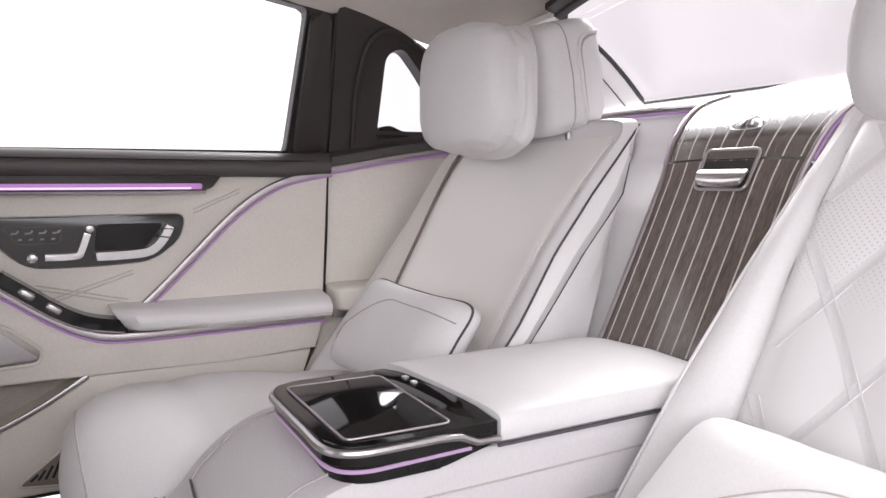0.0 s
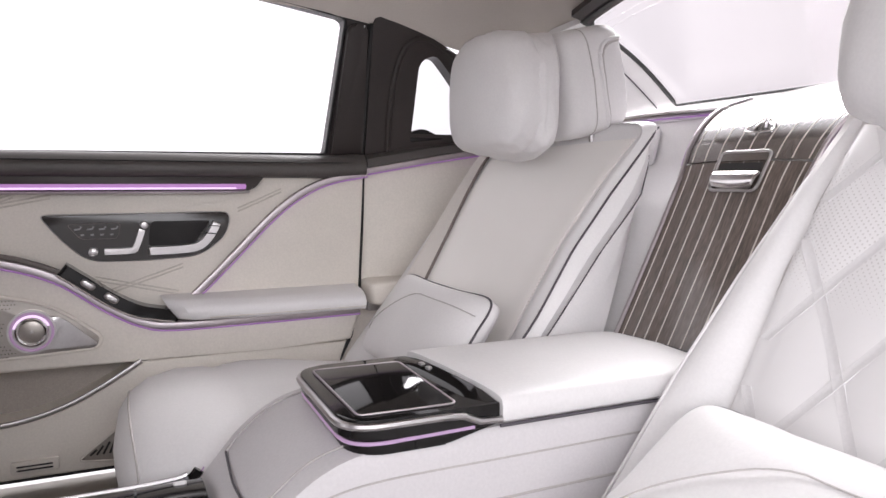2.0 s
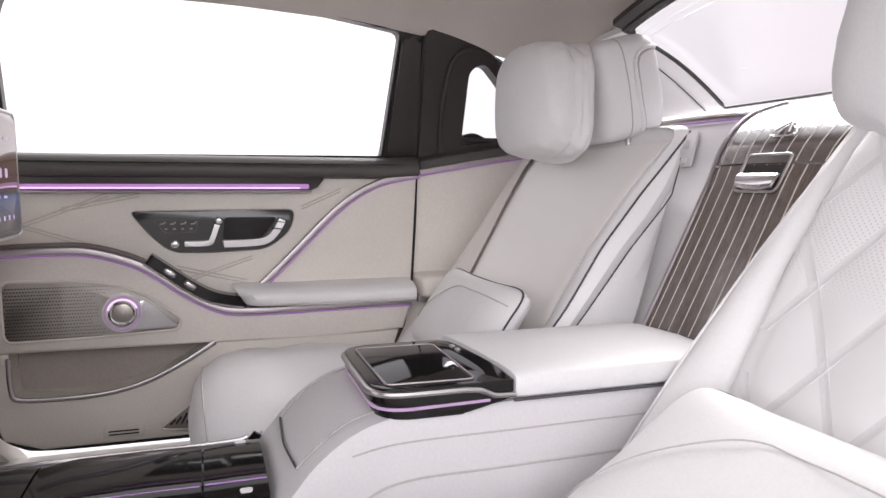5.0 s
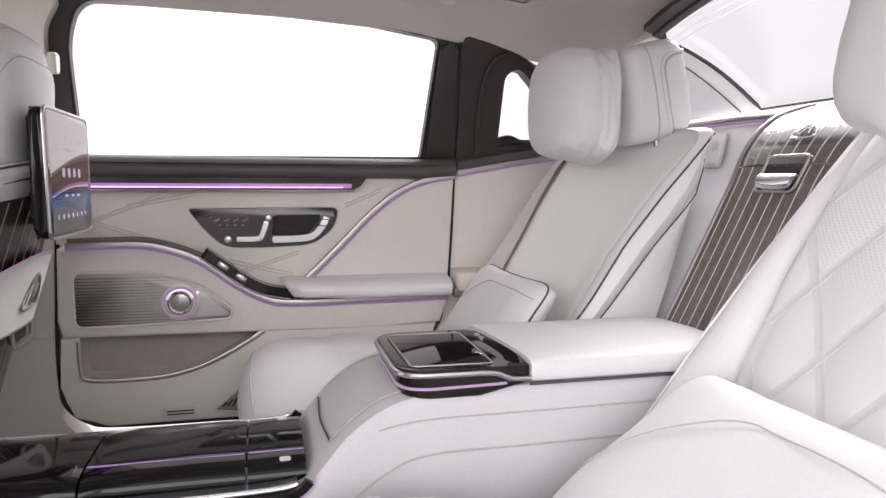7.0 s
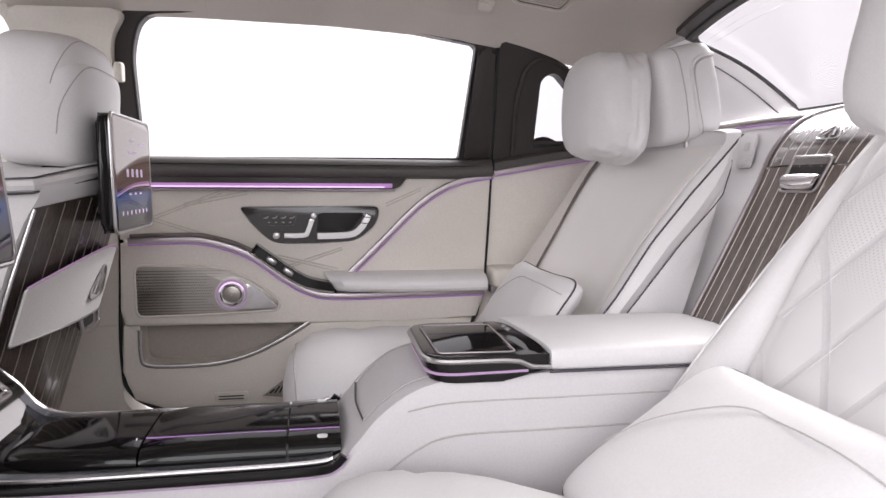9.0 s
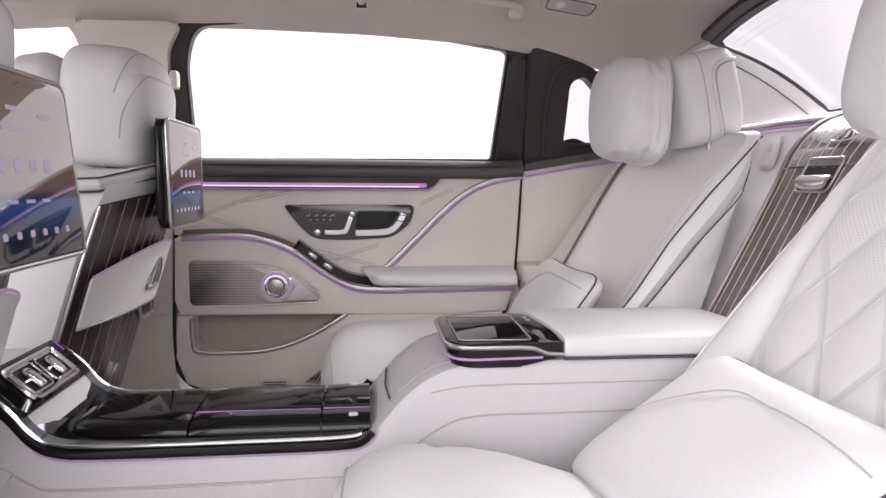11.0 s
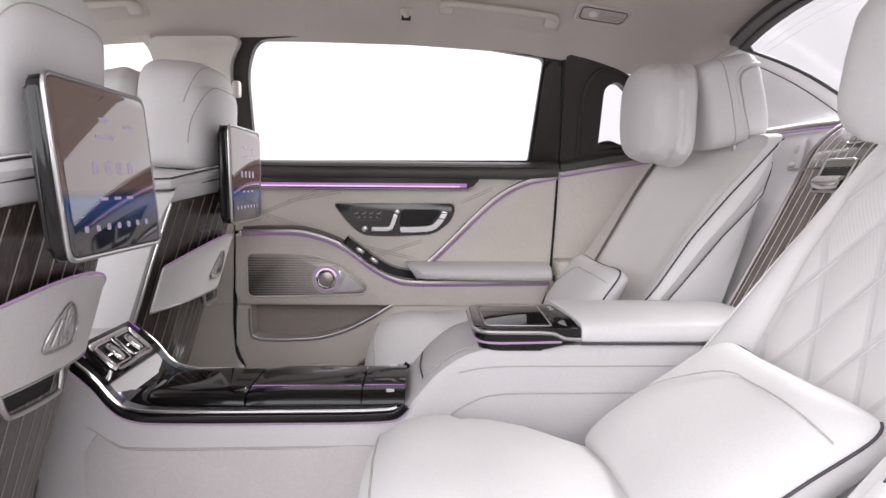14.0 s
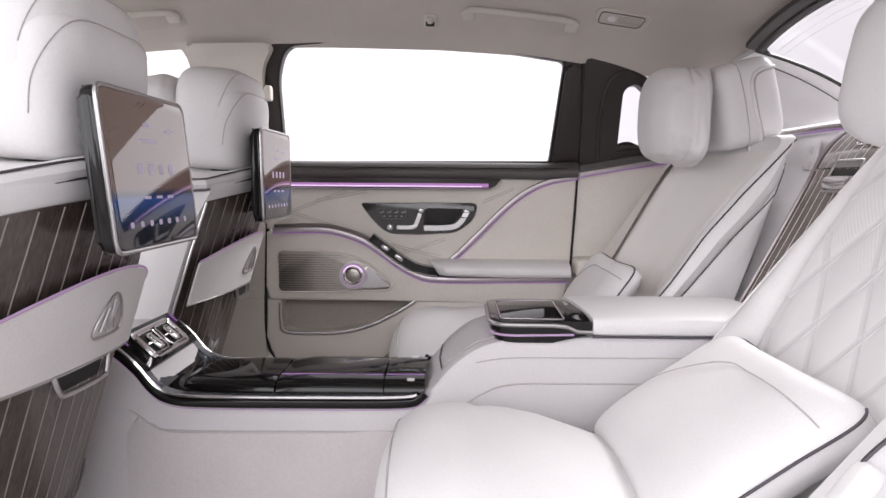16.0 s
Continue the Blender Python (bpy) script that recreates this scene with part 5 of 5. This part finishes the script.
# air vents on the raised front face
vm = Matrix.Translation((-0.441, 0.0, 0.336)) @ Euler((0, radians(42), 0)).to_matrix().to_4x4()
part("vent_plate", posed(slab(rounded([(-0.048, -0.128), (0.040, -0.128), (0.040, 0.128), (-0.048, 0.128)], 0.012), -0.01, 0.006, "z", 0.003), vm), BLACK, tray)
vt = part("air_vent", posed(tube([(x, y, 0.008) for x, y in rounded([(-0.034, -0.082), (0.028, -0.082), (0.028, 0.082), (-0.034, 0.082)], 0.012)], 0.0055, closed=True), vm), CHROME, tray, "chrome framed air vent")
for s in (-1, 1):
    part("vent_recess", posed(slab(rounded([(-0.026, s * 0.040 - 0.033), (0.020, s * 0.040 - 0.033), (0.020, s * 0.040 + 0.033), (-0.026, s * 0.040 + 0.033)], 0.008), 0.004, 0.0075, "z", 0.0), vm), DARKHOLE, vt)
    part("vent_surround", posed(tube([(x, y, 0.010) for x, y in rounded([(-0.028, s * 0.040 - 0.034), (0.021, s * 0.040 - 0.034), (0.021, s * 0.040 + 0.034), (-0.028, s * 0.040 + 0.034)], 0.009)], 0.0024, closed=True), vm), CHROME, vt)
    part("vent_blade", posed(slab(rounded([(-0.004, s * 0.040 - 0.031), (0.000, s * 0.040 - 0.031), (0.000, s * 0.040 + 0.031), (-0.004, s * 0.040 + 0.031)], 0.002), 0.008, 0.014, "z", 0.001), vm), CHROME, vt)
    part("vent_knob", posed(puff(pose(-0.002, s * 0.040, 0.012), 0.020, 0.013, 0.005, 0.5, 0.5, nu=16, nv=10), vm), CHROME, vt)
    part("vent_light", posed(tube([(-0.044, s * 0.118, 0.007), (-0.020, s * 0.118, 0.007)], 0.0015), vm), PURPLE, vt)

# armrest with the tablet module
ar = thing("centre_armrest", (0.55, 0, 0.386), "padded white leather armrest lid with gloss black tablet holder", "armrest")


def arm_edge(y):
    return 0.398 - 0.020 * (y + CW) / (2 * CW)


rings = []
for k, x in enumerate((0.0, 0.004, 0.02, 0.10, 0.25, 0.315, 0.345, 0.360)):
    ring = []
    sq = interp(x, (0, 0.004, 0.02, 0.315, 0.345, 0.360), (0.90, 0.98, 1.0, 1.0, 0.90, 0.60))
    for j in range(32):
        a = 2 * math.pi * j / 32
        y = -0.023 + 0.125 * sgnpow(math.cos(a), 0.28) * interp(x, (0, 0.315, 0.345, 0.36), (1, 1, 0.97, 0.90))
        z = 0.4035 + 0.0195 * sq * sgnpow(math.sin(a), 0.35) + 0.003 * (1 - (y / CW) ** 2) * (math.sin(a) > 0)
        ring.append((arm_edge(y) + 0.002 + x + 0.02 * (x > 0.3) * -(y / CW) ** 2, y, z))
    rings.append(ring)
part("lid_pad", loft(rings), WHITE, ar, "padded white leather lid")
part("lid_gap", tube([(x, -CW - 0.0015, 0.385) for x in span(0.40, 0.72, 8)], 0.0022), PIPING, ar)
# module: lower light band, black body, chrome line, screen
def module(x0, shrink=0.0, back=0.0):
    w, v = CW + 0.003 - shrink, 0.102 - shrink
    return rounded([(x0 + shrink, -w, 0.045), (arm_edge(-w) - back, -w, 0.002), (arm_edge(v) - back, v, 0.002), (x0 + shrink + 0.004, v, 0.045)], 0.04, 8)


part("light_band", slab(module(0.221, 0.003, 0.065), 0.373, 0.393, "z", 0.007, 4), BLACK, ar)
part("module_light", tube([(0.366, -CW - 0.002, 0.3885)] + [(x, y, 0.3865) for x, y in rounded([(0.40, -CW - 0.002), (0.2195, -CW - 0.002, 0.045), (0.2235, 0.101, 0.045), (0.40, 0.101)], 0.04, 8) if x < 0.29] + [(0.366, 0.101, 0.3885)], 0.0022), PINK, ar, "pink light line round the tablet holder")
for y0, y1 in ((-CW - 0.0025, -CW + 0.022), (0.080, 0.1015)):
    part("holder_tail", slab(rounded([(0.295, 0.374), (0.335, 0.3755), (0.401, 0.3905), (0.401, 0.397), (0.295, 0.397)], 0.004), y0, y1, "y", 0.002), BLACK, ar)
mod = part("tablet_holder", slab(module(0.217), 0.391, 0.4125, "z", 0.008, 4), BLACK, ar, "gloss black tablet holder")
ml = [p for p in module(0.2165)]
near = [(0.400, -CW - 0.004, 0.3935), (0.372, -CW - 0.004, 0.395), (0.352, -CW - 0.004, 0.4035), (0.33, -CW - 0.004, 0.4055), (0.28, -CW - 0.003, 0.4055)]
front = [(x, y, 0.4055) for x, y in rounded([(0.40, -CW - 0.003), (0.2160, -CW - 0.003, 0.045), (0.220, 0.102, 0.045), (0.40, 0.102)], 0.04, 8)]
front = [p for p in front if p[0] < 0.29]
part("chrome_line", tube(near[:-1] + front, 0.0048, 0.9), SATIN, mod, "satin silver line")
scr_o = rounded([(0.236, -0.126, 0.010), (0.351, -0.130, 0.010), (0.358, 0.070, 0.010), (0.238, 0.074, 0.010)], 0.008, 4)
part("tablet", slab(scr_o, 0.4115, 0.4142, "z", 0.001), BLACK, mod, "gloss black tablet screen")
part("tablet_rim", tube([(x, y, 0.4138) for x, y in scr_o], 0.0015, closed=True), TRIM, mod)
part("module_wing", loft([[(arm_edge(y) - 0.001 - t, y, 0.4115 + h * (1 - ((y + 0.022) / 0.122) ** 4)) for t, h in ((0.0, 0.0), (0.0, 0.008), (0.012, 0.006), (0.026, 0.001), (0.027, 0.0))] for y in span(-0.138, 0.094, 8)]), BLACK, mod)
for y in (0.030, 0.006):
    part("module_button", puff(pose(0.376, y, 0.4185), 0.004, 0.005, 0.002, 0.5, 0.5, nu=14, nv=8), SATIN, mod)


# ---- front seats, seen from behind ----
def fs_x(z):
    return -0.405 - 0.31 * (0.60 - z)


def fs_half(z):
    return interp(z, (0.05, 0.30, 0.50, 0.62, 0.68, 0.72), (0.235, 0.245, 0.240, 0.228, 0.214, 0.19))


def fs_face(q, z, out=0.0):
    """On the back of a front seat: q from -1 to 1 across."""
    return fs_x(z) + 0.062 * (1 - abs(q) ** 2.2) + out


def front_seat(cy, s, label):
    st = thing("front_seat", (-0.62, cy, 0.03), label, "car seat", "front seats")
    rings = []
    for z in (0.06, 0.15, 0.25, 0.35, 0.45, 0.55, 0.60, 0.635, 0.660, 0.682):
        h = fs_half(z)
        bk = [(fs_face(q, z), h * q) for q in span(-1, 1, 16)]
        fr = [(fs_x(z) - 0.05, h * 1.0), (fs_x(z) - 0.13, h * 0.97), (fs_x(z) - 0.17, h * 0.85), (fs_x(z) - 0.14, 0.0)]
        fr += [(x, -y) for x, y in fr[-2::-1]]
        rings.append([(x, cy + y, z - interp(z, (0.58, 0.66), (0.0, 0.030)) * (y / h) ** 2) for x, y in bk + fr])
    last = rings[-1]
    c = (sum(p[0] for p in last) / len(last), sum(p[2] for p in last) / len(last))
    for k, up in ((0.97, 0.010), (0.88, 0.017), (0.70, 0.021), (0.35, 0.023)):
        rings.append([((p[0] - c[0]) * k + c[0], (p[1] - cy) * k + cy, (p[2] - c[1]) * k + c[1] + up) for p in last])
    part("seat_shell", loft(rings), WHITE, st, "white leather seat back")

    def zone(z0, z1, out, w=0.965, n=14):
        """A thin skin on the seat back between two lines z0(q) and z1(q)."""
        def f(u, v):
            z = z0(u) + (z1(u) - z0(u)) * v
            return Vector((fs_face(u * w, z, out), cy + fs_half(z) * u * w, z))
        return sheet(f, span(-1, 1, 20), span(0, 1, n), (-0.004, 0, 0))
    top = lambda q: 0.638 - 0.024 * q * q
    pan = part("back_panel", zone(lambda q: 0.10, top, 0.006), WOOD, st, "dark pinstriped back panel")
    for k in range(-6, 7):
        q = k / 6.6
        part("inlay_stripe", tube([(fs_face(q * 0.965, z, 0.0062), cy + fs_half(z) * q * 0.965, z) for z in span(0.11, top(q) - 0.004, 18)], 0.0010, sides=6), STRIPE_DIM, pan)
    for e in (-1, 1):
        part("panel_edge", tube([(fs_face(e * 0.97, z, 0.006), cy + e * fs_half(z) * 0.972, z) for z in span(0.10, 0.612, 20)], 0.0030), SATIN, pan)
    def across(z0, out, grow):
        """A line round the seat back that droops to both sides and wraps forward."""
        line = []
        for q in span(-1, 1, 24):
            z = z0 - 0.030 * q * q
            line.append((fs_face(q, z, out), cy + (fs_half(z) + grow) * q, z))
        for e, at in ((-1, 0), (1, len(line))):
            x, y, z = line[0 if e < 0 else -1]
            wrap = [(x - d, y + e * 0.001, z - d * 0.05) for d in (0.02, 0.04, 0.06)]
            line[at:at] = wrap[::-1] if e < 0 else wrap
        return line
    part("top_seam", tube(across(0.669, 0.0010, 0.0010), 0.0020), PIPING, st)
    part("top_seam", tube(across(0.694, -0.006, 0.0005), 0.0018), PIPING, st)
    part("top_roll", tube(across(0.6815, -0.006, -0.004), 0.0125, 0.9), WHITE, st)
    # pocket
    ptop, pbot = (lambda q: 0.528 - 0.050 * q * q), (lambda q: 0.398 - 0.012 * q * q)
    pk = part("pocket", zone(pbot, ptop, 0.026, 0.93), POCKET, st, "smooth pale leather pocket panel")
    part("pocket_light", tube([(fs_face(q * 0.93, ptop(q), 0.0265), cy + fs_half(ptop(q)) * q * 0.93, ptop(q) + 0.003) for q in span(-1, 1, 24)], 0.0022), PINK_SOFT, pk, "pink light line")
    part("pocket_edge", tube([(fs_face(q * 0.93, pbot(q), 0.0225), cy + fs_half(pbot(q)) * q * 0.93, pbot(q) - 0.003) for q in span(-1, 1, 24)], 0.0028), SATIN, pk)
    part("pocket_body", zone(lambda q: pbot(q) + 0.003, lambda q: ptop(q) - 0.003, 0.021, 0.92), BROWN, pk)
    lip = spline([(-0.16, -0.001), (-0.13, -0.026), (-0.08, -0.034), (0.30, -0.034), (0.37, -0.026), (0.41, -0.001)], 5)
    for e in (s,):
        part("pocket_clip", tube([(fs_face(q * e, 0.38, 0.028), cy + e * fs_half(0.4) * q, pbot(q) + dz) for q, dz in lip], 0.0042), SATIN, pk, "silver clip under the pocket")
        # flat dark sheet stands in for the shade inside the opening
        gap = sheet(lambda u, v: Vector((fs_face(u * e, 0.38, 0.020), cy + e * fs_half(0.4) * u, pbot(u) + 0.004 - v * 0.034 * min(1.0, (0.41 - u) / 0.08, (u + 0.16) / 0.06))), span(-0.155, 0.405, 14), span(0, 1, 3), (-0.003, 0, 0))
        part("pocket_opening_shade", gap, DARKHOLE, pk, "dark sheet for the shaded opening under the pocket")
    ec = 0.0
    def on_pocket(dy, dz):
        z = 0.462 + dz
        q = ec + dy / fs_half(z)
        return Vector((fs_face(q, z, 0.0285), cy + q * fs_half(z), z))
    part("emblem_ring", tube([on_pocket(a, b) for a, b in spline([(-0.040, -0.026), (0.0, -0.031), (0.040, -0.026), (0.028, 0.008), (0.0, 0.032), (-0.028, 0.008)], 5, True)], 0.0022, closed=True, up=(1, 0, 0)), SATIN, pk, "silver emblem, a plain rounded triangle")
    for a, b, c2, d in ((-0.022, -0.023, -0.012, 0.012), (0.0, -0.026, 0.0, 0.024), (0.022, -0.023, 0.012, 0.012), (-0.012, 0.012, 0.0, -0.020), (0.012, 0.012, 0.0, -0.020)):
        part("emblem_bar", tube([on_pocket(a, b), on_pocket(c2, d)], 0.0024), SATIN, pk)
    part("lower_light", tube([(fs_face(q, 0.13 + 0.03 * abs(q), 0.008), cy + fs_half(0.15) * q, 0.115 + 0.04 * q * q) for q in span(-0.95, 0.95, 16)], 0.0028), SATIN, st)
    # cushion of the front seat
    part("cushion", puff(pose(-0.84, cy, 0.22), 0.28, 0.235, 0.10, 0.35, 0.35), WHITE, st, "white leather seat cushion")
    part("seat_base", box(-1.05, -0.55, cy - 0.20, cy + 0.20, 0.03, 0.16, 0.01, 0.02), BROWN, st)
    # headrest: a broad roll with a rounded pad set into its back
    hx = cy - (0.012 if s < 0 else 0.005)
    hm, pm = pose(-0.422, hx, 0.806, 0, 4, 0), pose(-0.413, hx, 0.784, 0, 4, 0)
    hr = part("headrest", puff(hm, 0.086, 0.150, 0.121, 0.46, 0.60, warp=lambda c: (c.x, c.y * (1 - 0.08 * max(0, -c.z / 0.12)), c.z), nu=72, nv=40), WHITE, st, "padded white leather headrest")
    part("headrest_pad", puff(pm, 0.085, 0.148, 0.099, 0.34, 0.56, warp=lambda c: (c.x, c.y * (1 - 0.10 * max(0, -c.z / 0.10)), c.z), nu=72, nv=36), WHITE, hr, "rounded back pad")

    def on_roll(u, v):
        """On the back of the headrest, u across and v up, in half sizes."""
        f = max(0.0, 1 - abs(v) ** (2 / 0.46)) ** (0.46 / 0.60)
        return hm @ Vector((0.086 * max(0.0, f - abs(u) ** (2 / 0.60)) ** 0.30 + 0.0006, 0.150 * u, 0.121 * v))
    part("roll_seam", tube([on_roll(0.985 * sgnpow(math.cos(a), 0.5), -0.2 + 1.12 * sgnpow(math.sin(a), 0.5)) for a in span(0.12, math.pi - 0.12, 40)], 0.0010), WHITE_SEAM, hr)

    def on_pad(u, v):
        f = max(0.0, 1 - abs(v) ** (2 / 0.34)) ** (0.34 / 0.56)
        return pm @ Vector((0.085 * max(0.0, f - abs(u) ** (2 / 0.56)) ** 0.28 + 0.0006, 0.148 * u * (1 - 0.10 * max(0.0, -v)), 0.099 * v))
    part("headrest_seam", tube([on_pad(0.985 * sgnpow(math.cos(a), 0.42), -0.75 + 1.64 * sgnpow(math.sin(a), 0.45)) for a in span(0.03, math.pi - 0.03, 60)], 0.0011), WHITE_SEAM, hr)
    part("head_pillow", puff(pose(-0.545, cy, 0.81, 0, -6, 0), 0.055, 0.13, 0.10, 0.55, 0.55, warp=lambda c: tuple(Vector(c) * (1 + 0.05 * noise.noise(Vector(c) * 25))), nu=48, nv=28), WHITE, st, "soft white head pillow")
    for e in (-1, 1):
        part("headrest_post", tube([(-0.40, cy + e * 0.06, 0.64), (-0.398, cy + e * 0.06, 0.72)], 0.007, sides=12), SATIN, st, "steel headrest post")
    # added dark block stands in for the shaded gap round the posts
    part("headrest_gap_shade", puff(pose(-0.395, cy, 0.676), 0.040, 0.095, 0.016, 0.5, 0.4, nu=32, nv=12), BROWN, st)
    return st


front_seat(0.372, 1, "white front seat with dark pinstriped back beside the far door")
front_seat(-0.372, -1, "white front seat with dark pinstriped back beside the open side")


# ---- rear screens ----
def screen_mat():
    """Lit display: a blue band and a dark dock below; the pinkish glow above paints the cabin's reflection."""
    m = bpy.data.materials.new("display")
    m.use_nodes = True
    nt = m.node_tree
    b = nt.nodes["Principled BSDF"]
    b.inputs["Base Color"].default_value, b.inputs["Roughness"].default_value = (0.006, 0.006, 0.008, 1), 0.05
    b.inputs["IOR"].default_value = 2.4
    tc, sep, ramp = nt.nodes.new("ShaderNodeTexCoord"), nt.nodes.new("ShaderNodeSeparateXYZ"), nt.nodes.new("ShaderNodeValToRGB")
    nt.links.new(tc.outputs["Object"], sep.inputs[0])
    mr = nt.nodes.new("ShaderNodeMapRange")
    mr.inputs["From Min"].default_value, mr.inputs["From Max"].default_value = 0.565, 0.785
    nt.links.new(sep.outputs["Z"], mr.inputs["Value"])
    nt.links.new(mr.outputs["Result"], ramp.inputs["Fac"])
    e = ramp.color_ramp.elements
    e[0].position, e[0].color = 0.0, (0.006, 0.006, 0.008, 1)
    e[1].position, e[1].color = 1.0, (0.085, 0.052, 0.042, 1)
    for p, c in ((0.13, (0.006, 0.008, 0.014, 1)), (0.20, (0.010, 0.02, 0.055, 1)), (0.31, (0.012, 0.036, 0.13, 1)), (0.34, (0.01, 0.015, 0.04, 1)), (0.38, (0.085, 0.052, 0.046, 1))):
        n = e.new(p)
        n.color = c
    nt.links.new(ramp.outputs["Color"], b.inputs["Emission Color"])
    b.inputs["Emission Strength"].default_value = 1.05
    return m


DISPLAY = screen_mat()
ICON = glow("display_icon", (0.55, 0.53, 0.6), 0.32)


def screen(cy, lean_back, label):
    tilt = pose(-0.290, cy, 0.673, 0, -lean_back, 0)
    sc = thing("rear_screen", (-0.30, cy, 0.57), label, "screen", "rear screens")
    o = rounded([(-0.143, -0.108), (0.143, -0.108), (0.143, 0.108), (-0.143, 0.108)], 0.018, 6)
    part("housing", posed(slab(o, -0.024, 0.0, "x", 0.010, 4), tilt), BLACK, sc, "dark rounded housing")
    part("bezel", posed(tube([(0.0, y, z) for y, z in o], 0.0032, closed=True, up=(1, 0, 0)), tilt), SATIN, sc, "satin silver frame")
    i = rounded([(-0.139, -0.104), (0.139, -0.104), (0.139, 0.104), (-0.139, 0.104)], 0.015, 6)
    face = part("display", posed(slab(i, -0.002, 0.0025, "x", 0.001), tilt), DISPLAY, sc, "lit glass display")
    for k in range(4):
        part("display_icon", posed(slab(rounded([(-0.048 + 0.036 * k - 0.008, -0.006), (-0.048 + 0.036 * k + 0.008, -0.006), (-0.048 + 0.036 * k + 0.008, 0.010), (-0.048 + 0.036 * k - 0.008, 0.010)], 0.005, 3), 0.0025, 0.003, "x", 0.0), tilt), ICON, face)
    for k in range(3):
        part("display_icon", posed(slab([(-0.045 + 0.04 * k, -0.040), (-0.025 + 0.04 * k, -0.040), (-0.025 + 0.04 * k, -0.036), (-0.045 + 0.04 * k, -0.036)], 0.0025, 0.003, "x", 0.0), tilt), ICON, face)
    for k in range(7):
        part("display_icon", posed(slab(rounded([(-0.095 + 0.031 * k - 0.005, -0.078), (-0.095 + 0.031 * k + 0.005, -0.078), (-0.095 + 0.031 * k + 0.005, -0.070), (-0.095 + 0.031 * k - 0.005, -0.070)], 0.003, 3), 0.0025, 0.003, "x", 0.0), tilt), ICON, face)
    for y0, y1, z in ((-0.02, 0.005, 0.062), (0.055, 0.085, 0.058), (-0.035, 0.02, 0.040)):
        part("display_icon", posed(slab([(y0, z), (y1, z), (y1, z + 0.005), (y0, z + 0.005)], 0.0025, 0.003, "x", 0.0), tilt), ICON, face)
    part("bracket", puff(pose(-0.365, cy, 0.648), 0.050, 0.075, 0.055, 0.5, 0.5, nu=32, nv=16), BROWN, sc, "dark mounting bracket")
    return sc


screen(0.372, 1.0, "rear seat display on the back of the far front seat")
screen(-0.372, 6.0, "rear seat display on the back of the near front seat")
